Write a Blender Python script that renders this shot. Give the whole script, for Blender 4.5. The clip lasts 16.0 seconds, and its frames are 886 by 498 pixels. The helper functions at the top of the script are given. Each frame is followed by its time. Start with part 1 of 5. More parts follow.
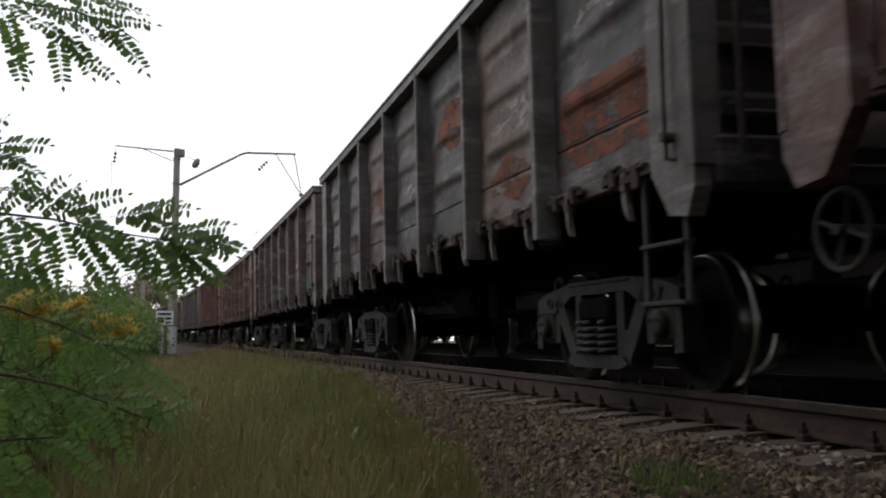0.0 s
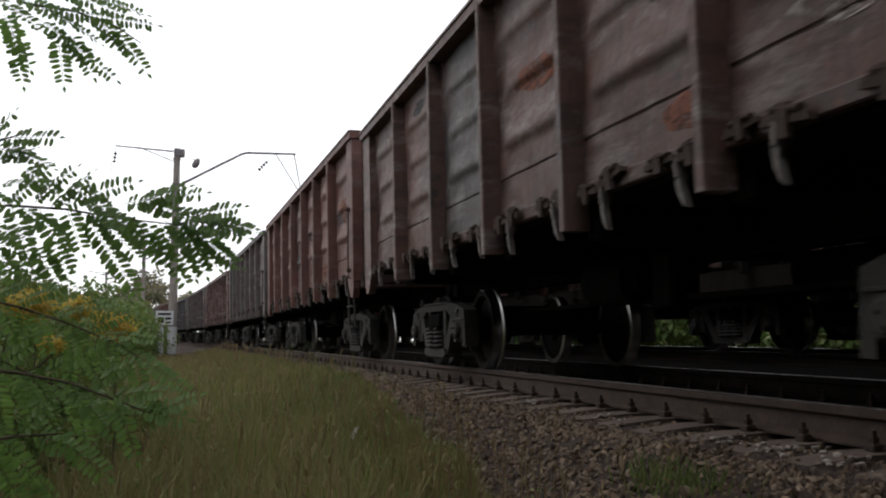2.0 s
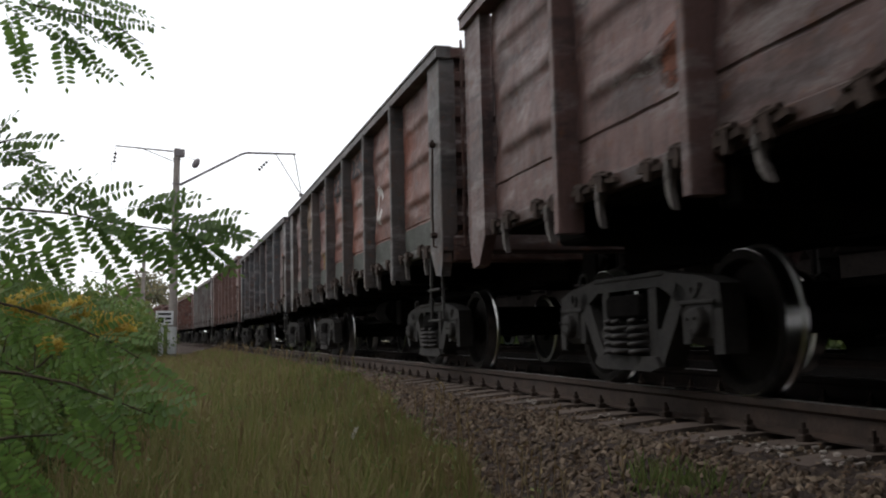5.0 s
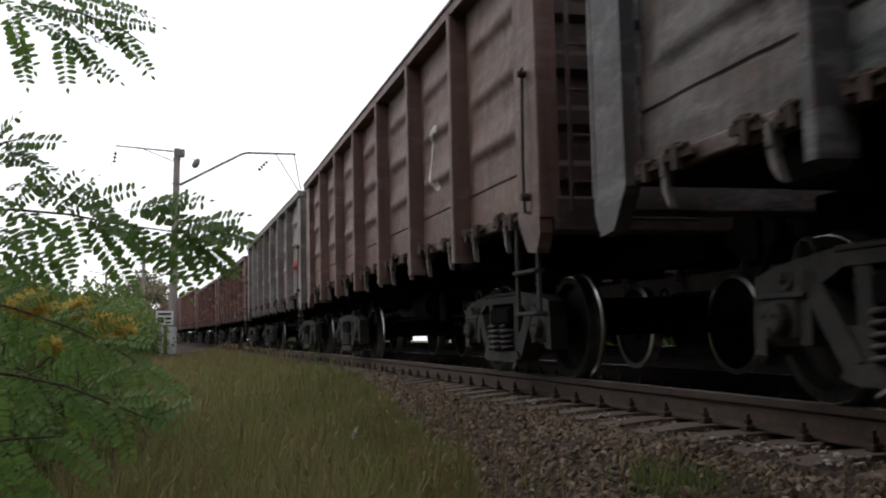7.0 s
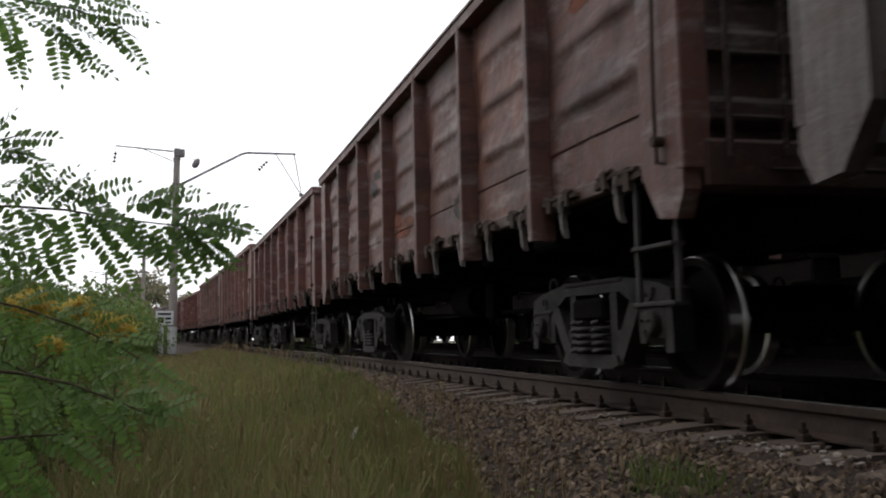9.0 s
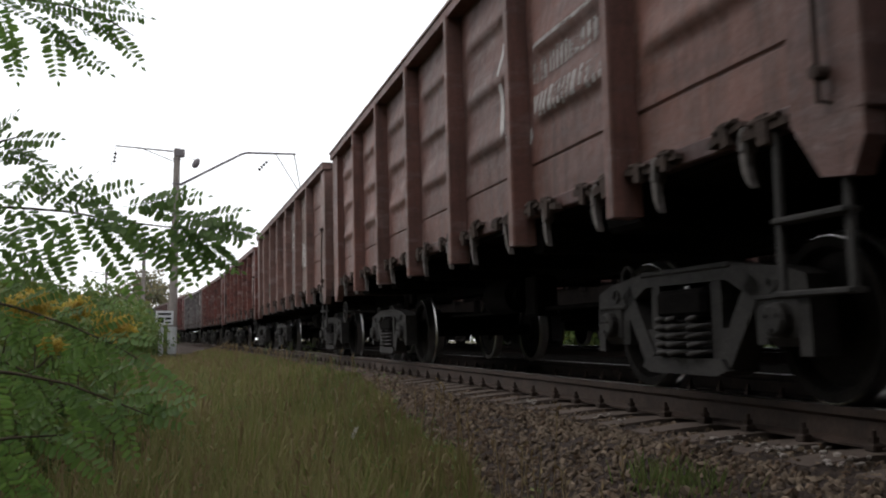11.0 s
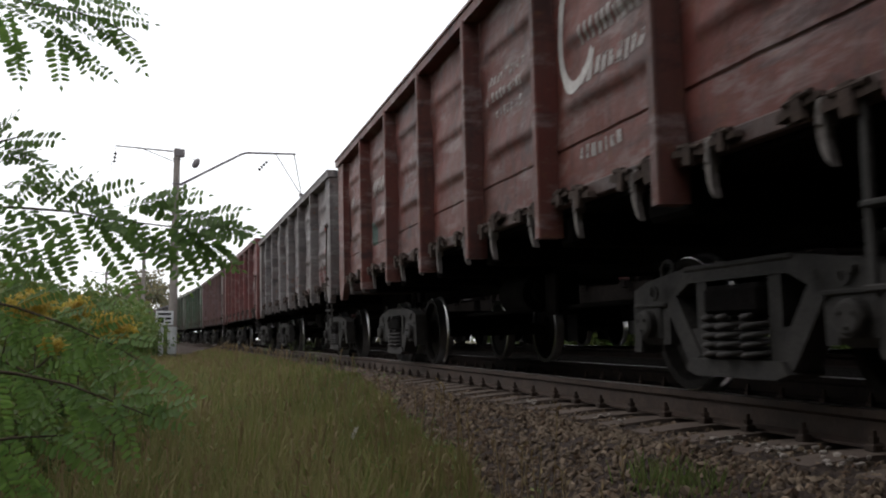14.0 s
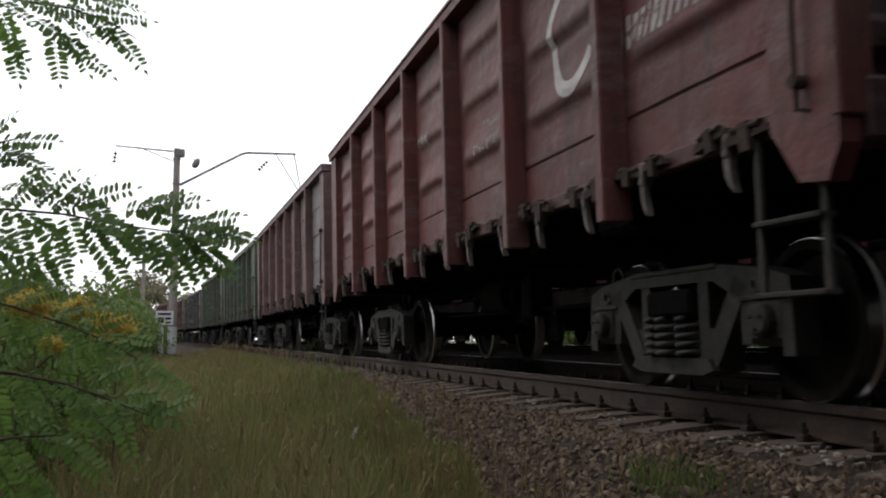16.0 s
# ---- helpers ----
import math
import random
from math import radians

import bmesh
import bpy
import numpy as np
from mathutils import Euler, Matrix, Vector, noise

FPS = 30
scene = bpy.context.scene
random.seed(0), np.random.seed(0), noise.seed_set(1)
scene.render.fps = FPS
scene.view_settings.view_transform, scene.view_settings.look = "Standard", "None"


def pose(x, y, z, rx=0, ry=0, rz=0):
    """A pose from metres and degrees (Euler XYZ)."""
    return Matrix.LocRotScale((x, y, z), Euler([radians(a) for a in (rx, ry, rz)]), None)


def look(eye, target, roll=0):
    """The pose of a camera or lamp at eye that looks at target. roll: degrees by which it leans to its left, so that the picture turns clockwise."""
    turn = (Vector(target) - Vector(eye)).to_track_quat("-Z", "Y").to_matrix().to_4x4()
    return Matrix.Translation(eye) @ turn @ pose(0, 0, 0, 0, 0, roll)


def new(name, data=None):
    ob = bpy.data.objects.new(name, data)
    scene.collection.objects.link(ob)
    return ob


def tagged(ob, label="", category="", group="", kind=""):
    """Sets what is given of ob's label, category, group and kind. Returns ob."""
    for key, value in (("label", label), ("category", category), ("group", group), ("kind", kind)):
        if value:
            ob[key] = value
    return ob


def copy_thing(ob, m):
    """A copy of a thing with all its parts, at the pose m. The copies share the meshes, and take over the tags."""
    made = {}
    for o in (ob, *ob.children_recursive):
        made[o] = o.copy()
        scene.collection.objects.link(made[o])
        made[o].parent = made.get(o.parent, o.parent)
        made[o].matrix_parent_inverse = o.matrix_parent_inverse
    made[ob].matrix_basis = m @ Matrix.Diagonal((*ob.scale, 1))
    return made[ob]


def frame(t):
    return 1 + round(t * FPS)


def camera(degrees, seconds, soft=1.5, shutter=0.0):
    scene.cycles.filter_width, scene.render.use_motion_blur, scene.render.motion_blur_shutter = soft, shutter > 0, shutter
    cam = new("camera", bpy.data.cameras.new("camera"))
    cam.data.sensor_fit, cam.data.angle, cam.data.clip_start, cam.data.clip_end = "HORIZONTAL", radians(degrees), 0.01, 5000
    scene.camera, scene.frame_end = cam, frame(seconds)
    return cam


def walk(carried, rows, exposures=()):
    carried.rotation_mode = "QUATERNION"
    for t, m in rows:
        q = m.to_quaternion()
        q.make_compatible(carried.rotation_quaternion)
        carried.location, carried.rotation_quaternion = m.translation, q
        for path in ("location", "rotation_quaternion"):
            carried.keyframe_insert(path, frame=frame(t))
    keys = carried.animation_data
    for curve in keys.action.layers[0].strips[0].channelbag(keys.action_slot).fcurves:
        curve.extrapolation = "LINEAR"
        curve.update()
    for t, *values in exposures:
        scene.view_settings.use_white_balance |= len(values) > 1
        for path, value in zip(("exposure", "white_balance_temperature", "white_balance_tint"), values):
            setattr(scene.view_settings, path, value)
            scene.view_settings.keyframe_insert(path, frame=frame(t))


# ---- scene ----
cam = camera(49.87, 16.0, soft=2.0, shutter=0.09)
EYE = pose(-3.925, 0.0, 0.309, 95.48, -0.355, -14.38)
walk(cam, [(0.0, EYE), (16.0, EYE)],
     exposures=[(0.0, -0.04), (1.5, 0.10), (3.0, 0.12), (7.0, 0.12), (10.5, 0.17), (16.0, 0.18)])

# ---- light: bright overcast sky, soft sun from ahead and to the side ----
scene.view_settings.exposure = 0.0
SUN_ELEV, SUN_AZ = 52.0, -55.0
world = bpy.data.worlds.new("overcast_sky")
scene.world = world
world.use_nodes = True
wn, wl = world.node_tree.nodes, world.node_tree.links
bg = wn["Background"]
sky = wn.new("ShaderNodeTexSky")
sky.sky_type, sky.sun_disc = "NISHITA", False
sky.sun_elevation, sky.sun_rotation = radians(SUN_ELEV), radians(SUN_AZ)
sky.air_density, sky.dust_density = 1.0, 4.0
haze = wn.new("ShaderNodeMix")
haze.data_type = "RGBA"
haze.inputs[0].default_value = 0.86
wl.new(sky.outputs[0], haze.inputs[6])
haze.inputs[7].default_value = (13.0, 13.15, 13.6, 1)
wl.new(haze.outputs[2], bg.inputs[0])
bg.inputs[1].default_value = 0.1
sun = new("sun", bpy.data.lights.new("sun", "SUN"))
sun.data.energy, sun.data.angle, sun.data.color = 0.5, radians(25), (1.0, 0.97, 0.92)
sx = math.sin(radians(SUN_AZ)) * math.cos(radians(SUN_ELEV))
sy = math.cos(radians(SUN_AZ)) * math.cos(radians(SUN_ELEV))
sun.matrix_world = look((sx * 40, sy * 40, math.sin(radians(SUN_ELEV)) * 40), (0, 0, 0))

# ---- the line of the track: a long left-hand curve, canted to its inside ----
BEND, CANT = 0.0013, 0.030
WAGON = 13.92
DIST = (-0.00136784, -0.0509374, 16.0239, -16.9716)


def travelled(t):
    return ((DIST[0] * t + DIST[1]) * t + DIST[2]) * t + DIST[3]


def line(s, u=0.0, z=0.0, cant=True):
    """Pose on the track: s along it, u across (away from the camera), z above the rail heads."""
    th = BEND * s
    m = Matrix.Translation((-(1 - math.cos(th)) / BEND, math.sin(th) / BEND, 0)) @ Matrix.Rotation(th, 4, "Z")
    if cant:
        m = m @ Matrix.Translation((-0.8, 0, 0)) @ Matrix.Rotation(-CANT, 4, "Y") @ Matrix.Translation((0.8, 0, 0))
    return m @ Matrix.Translation((u, 0, z))


# ---- mesh helpers ----
class Shape:
    def __init__(self):
        self.v, self.f, self.m = [], [], []
        self.slot = 0

    def add(self, verts, faces):
        n = len(self.v)
        self.v += [tuple(p) for p in verts]
        self.f += [tuple(i + n for i in f) for f in faces]
        self.m += [self.slot] * len(faces)

    def box(self, x0, x1, y0, y1, z0, z1, b=0.0):
        """A box, with its edges chamfered by b."""
        if b <= 0:
            v = [(x, y, z) for x in (x0, x1) for y in (y0, y1) for z in (z0, z1)]
            self.add(v, [(0, 1, 3, 2), (4, 6, 7, 5), (0, 4, 5, 1), (2, 3, 7, 6), (0, 2, 6, 4), (1, 5, 7, 3)])
            return self
        bm = bmesh.new()
        bmesh.ops.create_cube(bm, size=1.0)
        for v in bm.verts:
            v.co = Vector(((x0 + x1) / 2 + v.co.x * (x1 - x0), (y0 + y1) / 2 + v.co.y * (y1 - y0), (z0 + z1) / 2 + v.co.z * (z1 - z0)))
        bmesh.ops.bevel(bm, geom=bm.edges[:], offset=b, segments=1, affect="EDGES", profile=0.5)
        bm.verts.index_update()
        self.add([v.co[:] for v in bm.verts], [[v.index for v in f.verts] for f in bm.faces])
        bm.free()
        return self

    def rod(self, p, q, r, n=10, r2=None):
        p, q = Vector(p), Vector(q)
        d = (q - p).normalized()
        a = d.orthogonal().normalized()
        b = d.cross(a)
        r2 = r if r2 is None else r2
        v = []
        for c, rr in ((p, r), (q, r2)):
            v += [c + a * math.cos(k * math.tau / n) * rr + b * math.sin(k * math.tau / n) * rr for k in range(n)]
        f = [(k, (k + 1) % n, n + (k + 1) % n, n + k) for k in range(n)]
        f += [tuple(range(n))[::-1], tuple(range(n, 2 * n))]
        self.add(v, f)
        return self

    def pipe(self, pts, radii, n=6):
        """A bent tapering tube through pts."""
        pts = [Vector(p) for p in pts]
        v, f = [], []
        for i, p in enumerate(pts):
            d = (pts[min(i + 1, len(pts) - 1)] - pts[max(i - 1, 0)]).normalized()
            a = d.cross(Vector((0.31, 0.17, 0.93))).normalized()
            b = d.cross(a)
            v += [p + (a * math.cos(k * math.tau / n) + b * math.sin(k * math.tau / n)) * radii[i] for k in range(n)]
        for i in range(len(pts) - 1):
            f += [(i * n + k, i * n + (k + 1) % n, (i + 1) * n + (k + 1) % n, (i + 1) * n + k) for k in range(n)]
        f += [tuple(range(n))[::-1], tuple((len(pts) - 1) * n + k for k in range(n))]
        self.add(v, f)
        return self

    def prism(self, pts, x0, x1):
        """A polygon in the plane of y and z, from x0 to x1."""
        n = len(pts)
        self.add([(x0, y, z) for y, z in pts] + [(x1, y, z) for y, z in pts],
                 [tuple(range(n)), tuple(range(n, 2 * n))[::-1]] + [(k, n + k, n + (k + 1) % n, (k + 1) % n) for k in range(n)])
        return self

    def bar(self, a, b, w, x0, x1):
        """A straight bar in the plane of y and z from a to b, w wide."""
        (ay, az), (by, bz) = a, b
        l = math.hypot(by - ay, bz - az)
        ny, nz = -(bz - az) / l * w / 2, (by - ay) / l * w / 2
        return self.prism([(ay + ny, az + nz), (ay - ny, az - nz), (by - ny, bz - nz), (by + ny, bz + nz)], x0, x1)

    def lathe(self, prof, n=32, c=(0, 0, 0)):
        """Turned about the x axis; prof: pairs of x and radius, a closed ring of them."""
        v = [(c[0] + x, c[1] + r * math.cos(k * math.tau / n), c[2] + r * math.sin(k * math.tau / n)) for x, r in prof for k in range(n)]
        m = len(prof)
        self.add(v, [(i * n + k, i * n + (k + 1) % n, ((i + 1) % m) * n + (k + 1) % n, ((i + 1) % m) * n + k) for i in range(m) for k in range(n)])
        return self

    def ring(self, c, r, t, axis="x", n=24, k=8):
        """A torus."""
        v = []
        for i in range(n):
            a = i * math.tau / n
            for j in range(k):
                b = j * math.tau / k
                w, h = r + t * math.cos(b), t * math.sin(b)
                v.append((c[0] + h, c[1] + w * math.cos(a), c[2] + w * math.sin(a)) if axis == "x" else (c[0] + w * math.cos(a), c[1] + w * math.sin(a), c[2] + h) if axis == "z" else (c[0] + w * math.cos(a), c[1] + h, c[2] + w * math.sin(a)))
        self.add(v, [(i * k + j, i * k + (j + 1) % k, ((i + 1) % n) * k + (j + 1) % k, ((i + 1) % n) * k + j) for i in range(n) for j in range(k)])
        return self

    def mesh(self, name, *materials, smooth=False, fix=True):
        me = bpy.data.meshes.new(name)
        me.from_pydata(self.v, [], self.f)
        for m in materials:
            me.materials.append(m)
        if len(materials) > 1:
            me.polygons.foreach_set("material_index", self.m)
        if fix and len(self.f) < 20000:
            bm = bmesh.new()
            bm.from_mesh(me)
            bmesh.ops.recalc_face_normals(bm, faces=bm.faces[:])
            bm.to_mesh(me)
            bm.free()
        if smooth:
            me.polygons.foreach_set("use_smooth", [True] * len(me.polygons))
        me.update()
        return me


def part(name, data, material, parent, label="", at=None, smooth=False):
    """One mesh object under a thing or a part; data: a Shape or a mesh to share."""
    me = data.mesh(name, *(material if isinstance(material, tuple) else (material,)), smooth=smooth) if isinstance(data, Shape) else data
    ob = new(name, me)
    ob.parent = parent
    if at is not None:
        ob.matrix_basis = at if isinstance(at, Matrix) else Matrix.Translation(at)
    if label:
        tagged(ob, label)
    return ob


# ---- materials ----
def material(name, rough=0.8, metal=0.0):
    m = bpy.data.materials.new(name)
    m.use_nodes = True
    t = m.node_tree
    b = t.nodes["Principled BSDF"]
    b.inputs["Roughness"].default_value, b.inputs["Metallic"].default_value = rough, metal
    b.inputs["Specular IOR Level"].default_value = 0.5 if metal or rough < 0.65 else 0.22
    return m, t, b


def node(t, kind, **sockets):
    n = t.nodes.new(kind)
    for k, v in sockets.items():
        n.inputs[k.replace("_", " ")].default_value = v
    return n


def noise_of(t, vec, scale, detail=4.0, rough=0.6, stretch=None):
    if stretch:
        mp = node(t, "ShaderNodeMapping", Scale=stretch)
        t.links.new(vec, mp.inputs[0])
        vec = mp.outputs[0]
    n = node(t, "ShaderNodeTexNoise", Scale=scale, Detail=detail, Roughness=rough)
    t.links.new(vec, n.inputs["Vector"])
    return n.outputs[0]


def ramp(t, fac, a, b):
    r = node(t, "ShaderNodeMapRange", From_Min=a, From_Max=b)
    t.links.new(fac, r.inputs[0])
    return r.outputs[0]


def mixed(t, fac, a, b, how="MIX"):
    n = t.nodes.new("ShaderNodeMix")
    n.data_type, n.blend_type = "RGBA", how
    for sock, val in ((0, fac), (6, a), (7, b)):
        if isinstance(val, (int, float)):
            n.inputs[sock].default_value = val
        elif isinstance(val, tuple):
            n.inputs[sock].default_value = (*val, 1)
        else:
            t.links.new(val, n.inputs[sock])
    return n.outputs[2]


def times(t, a, b, op="MULTIPLY"):
    n = t.nodes.new("ShaderNodeMath")
    n.operation = op
    for sock, val in ((0, a), (1, b)):
        if isinstance(val, (int, float)):
            n.inputs[sock].default_value = val
        else:
            t.links.new(val, n.inputs[sock])
    return n.outputs[0]


def bumped(t, b, height, strength=0.4, distance=0.01):
    n = node(t, "ShaderNodeBump", Strength=strength, Distance=distance)
    t.links.new(height, n.inputs["Height"])
    t.links.new(n.outputs[0], b.inputs["Normal"])


def seeded(t):
    """Object coordinates, shifted for each object by its alpha and its random number."""
    c, o = t.nodes.new("ShaderNodeTexCoord"), t.nodes.new("ShaderNodeObjectInfo")
    k = times(t, times(t, o.outputs["Alpha"], 90.0), times(t, o.outputs["Random"], 40.0), "ADD")
    v = t.nodes.new("ShaderNodeVectorMath")
    v.operation = "ADD"
    t.links.new(c.outputs["Object"], v.inputs[0])
    t.links.new(k, v.inputs[1])
    return v.outputs[0], o


def paint_material(name, wear):
    """Weathered wagon paint: the object's own colour under dust, streaks and rust."""
    m, t, b = material(name, 0.72)
    v, o = seeded(t)
    col = o.outputs["Color"]
    big, fine = noise_of(t, v, 0.9, 5.0, 0.65), noise_of(t, v, 9.0, 6.0, 0.7)
    streak = noise_of(t, v, 3.0, 5.0, 0.6, (2.6, 2.6, 0.28))
    scrape = noise_of(t, v, 2.0, 6.0, 0.72, (0.6, 0.55, 2.2))
    smear = noise_of(t, v, 1.5, 5.0, 0.68, (0.6, 0.45, 2.6))
    c = mixed(t, ramp(t, big, 0.42, 0.62), col, mixed(t, 0.5, col, (0.10, 0.055, 0.045)))
    c = mixed(t, times(t, ramp(t, noise_of(t, v, 0.55, 4.0, 0.6), 0.54, 0.62), 0.30 + wear * 0.3), c, mixed(t, 0.5, col, (0.055, 0.052, 0.056)))
    c = mixed(t, times(t, ramp(t, streak, 0.47, 0.72), 0.65), c, (0.042, 0.028, 0.025))
    c = mixed(t, times(t, ramp(t, scrape, 0.52, 0.66), wear), c, mixed(t, 0.5, col, (0.34, 0.32, 0.315)))
    c = mixed(t, times(t, ramp(t, smear, 0.52, 0.63), wear * 0.85), c, mixed(t, 0.75, col, (0.022, 0.019, 0.021)))
    c = mixed(t, times(t, ramp(t, fine, 0.58, 0.70), wear), c, (0.16, 0.070, 0.038))
    c = mixed(t, times(t, ramp(t, noise_of(t, v, 1.7, 6.0, 0.7), 0.60, 0.67), wear * 0.8), c, (0.030, 0.027, 0.03))
    c = mixed(t, times(t, ramp(t, noise_of(t, v, 38.0, 3.0, 0.7), 0.35, 0.8), 0.35), c, (0.045, 0.036, 0.034))
    t.links.new(c, b.inputs["Base Color"])
    t.links.new(ramp(t, fine, -0.6, 1.4), b.inputs["Roughness"])
    bumped(t, b, noise_of(t, v, 5.0, 6.0, 0.65), 0.5, 0.03)
    return m


def rough_material(name, a, c, scale=6.0, rough=0.85, metal=0.0, bump=0.4, dist=0.01, third=None, gloss=None):
    """Two colours mottled at two scales."""
    m, t, b = material(name, rough, metal)
    if gloss is not None:
        b.inputs["Specular IOR Level"].default_value = gloss
    v, o = seeded(t)
    n1, n2 = noise_of(t, v, scale, 6.0, 0.65), noise_of(t, v, scale * 7.3, 3.0, 0.6)
    col = mixed(t, ramp(t, n1, 0.36, 0.64), a, c)
    col = mixed(t, times(t, ramp(t, n2, 0.45, 0.7), 0.5), col, third or tuple(x * 0.5 for x in a))
    t.links.new(col, b.inputs["Base Color"])
    bumped(t, b, n2, bump, dist)
    return m


def island_material(name, cols, rough=0.8, noise_scale=3.0, trans=0.0, drift=None):
    """For many small pieces in one mesh: a colour of its own for each piece."""
    m, t, b = material(name, rough)
    g = t.nodes.new("ShaderNodeNewGeometry")
    r = t.nodes.new("ShaderNodeValToRGB")
    el = r.color_ramp.elements
    for i, c in enumerate(cols):
        e = el[i] if i < 2 else el.new(0.5)
        e.position, e.color = i / (len(cols) - 1), (*c, 1)
    t.links.new(g.outputs["Random Per Island"], r.inputs[0])
    v, o = seeded(t)
    c = mixed(t, times(t, ramp(t, noise_of(t, v, noise_scale, 3.0), 0.3, 0.75), 0.45), r.outputs[0], tuple(x * 0.45 for x in cols[0]))
    if drift:
        c = mixed(t, times(t, ramp(t, noise_of(t, v, 0.75, 3.0, 0.55), 0.45, 0.66), 0.45), c, drift)
    t.links.new(c, b.inputs["Base Color"])
    if trans:
        b.inputs["Subsurface Weight"].default_value = 0.0
        tr = node(t, "ShaderNodeBsdfTranslucent")
        t.links.new(c, tr.inputs[0])
        mx = t.nodes.new("ShaderNodeMixShader")
        mx.inputs[0].default_value = trans
        out = t.nodes["Material Output"]
        t.links.new(b.outputs[0], mx.inputs[1])
        t.links.new(tr.outputs[0], mx.inputs[2])
        t.links.new(mx.outputs[0], out.inputs[0])
    return m


PAINT = paint_material("wagon_paint_worn", 0.85)
PAINT_CALM = paint_material("wagon_paint_dusty", 0.4)
# grimy steel taken near black: shade under the wagons is in its colour
SHADED_GRIME = rough_material("grimy_shaded_steel", (0.007, 0.0065, 0.0065), (0.012, 0.0105, 0.010), 5.0, 0.95, gloss=0.02)
CAST = rough_material("cast_bogie_steel", (0.030, 0.0285, 0.028), (0.050, 0.046, 0.044), 6.0, 0.75, third=(0.017, 0.016, 0.0155), gloss=0.15)
LATCH = rough_material("oily_latch_steel", (0.042, 0.031, 0.027), (0.075, 0.053, 0.045), 9.0, 0.85, gloss=0.1)
HOOK = rough_material("worn_hook_steel", (0.15, 0.132, 0.125), (0.075, 0.062, 0.057), 9.0, 0.7)
SPRING = rough_material("grey_spring_steel", (0.075, 0.07, 0.07), (0.042, 0.038, 0.038), 9.0, 0.7)
TREAD = rough_material("polished_tread", (0.55, 0.54, 0.53), (0.42, 0.41, 0.40), 3.0, 0.28, 1.0, 0.05)
WHEEL = rough_material("wheel_disc", (0.017, 0.0155, 0.015), (0.030, 0.027, 0.025), 4.0, 0.9, gloss=0.06)
RAIL = rough_material("rusty_rail_side", (0.070, 0.047, 0.037), (0.042, 0.031, 0.026), 4.0, 0.8)
RAILHEAD = rough_material("rail_head", (0.66, 0.65, 0.64), (0.50, 0.48, 0.47), 2.0, 0.42, 1.0, 0.05)
# rail sides coloured dark for the shade under and behind the train
RAIL_SHADED = rough_material("shaded_rail_side", (0.016, 0.013, 0.012), (0.028, 0.021, 0.018), 4.0, 0.9, gloss=0.06)
SLEEPER = rough_material("concrete_sleeper", (0.13, 0.10, 0.085), (0.085, 0.065, 0.055), 4.0, 0.9)
BALLAST = rough_material("ballast_bed", (0.045, 0.032, 0.027), (0.075, 0.053, 0.044), 14.0, 0.95, bump=1.0, dist=0.04)
STONE = island_material("ballast_stone", [(0.080, 0.052, 0.034), (0.125, 0.083, 0.056), (0.215, 0.165, 0.122), (0.100, 0.065, 0.042), (0.150, 0.102, 0.069), (0.048, 0.034, 0.025)], 0.95, 20.0)
# bed under and beyond the train, shade put into its near-black colour
SHADE_BED = rough_material("shade_black_ballast", (0.008, 0.007, 0.0065), (0.014, 0.012, 0.011), 14.0, 0.95, bump=1.0, dist=0.04, gloss=0.03)
SOIL = rough_material("weedy_soil", (0.055, 0.052, 0.025), (0.085, 0.068, 0.035), 1.2, 0.95, bump=0.8, dist=0.05)
WHITE = rough_material("white_lettering", (0.56, 0.54, 0.52), (0.38, 0.35, 0.34), 5.0, 0.7)
CONCRETE = rough_material("pole_concrete", (0.24, 0.215, 0.195), (0.17, 0.15, 0.14), 2.5, 0.9)
DARKSTEEL = rough_material("bracket_steel", (0.10, 0.09, 0.10), (0.15, 0.13, 0.135), 3.0, 0.6)
SIGNPAINT = rough_material("sign_enamel", (0.55, 0.56, 0.58), (0.40, 0.41, 0.42), 3.0, 0.6)

# ---- ground: one sheet along the track, out to the horizon ----
def ground_height(u, s):
    """Height across the line: ballast shoulder, ditch and field."""
    prof = [(-2500, -0.6), (-60, -0.6), (-12, -0.75), (-4.5, -0.85), (-2.9, -0.82), (-2.45, -0.62), (-1.75, -0.24), (-1.4, -0.23),
            (1.4, -0.17), (2.0, -0.12), (2.6, -0.10), (2.9, -0.04), (3.6, 0.0), (6.6, 0.06), (7.2, 0.0), (10, -0.1), (60, -0.6), (2500, -0.6)]
    for (a, za), (b, zb) in zip(prof, prof[1:]):
        if u <= b:
            k = (u - a) / (b - a)
            break
    z = za + (zb - za) * k
    if u < -2.6 or u > 8:
        z += 0.07 * noise.noise((u * 0.5, s * 0.5, 1.7)) * min(1.0, abs(u) / 6)
    return z


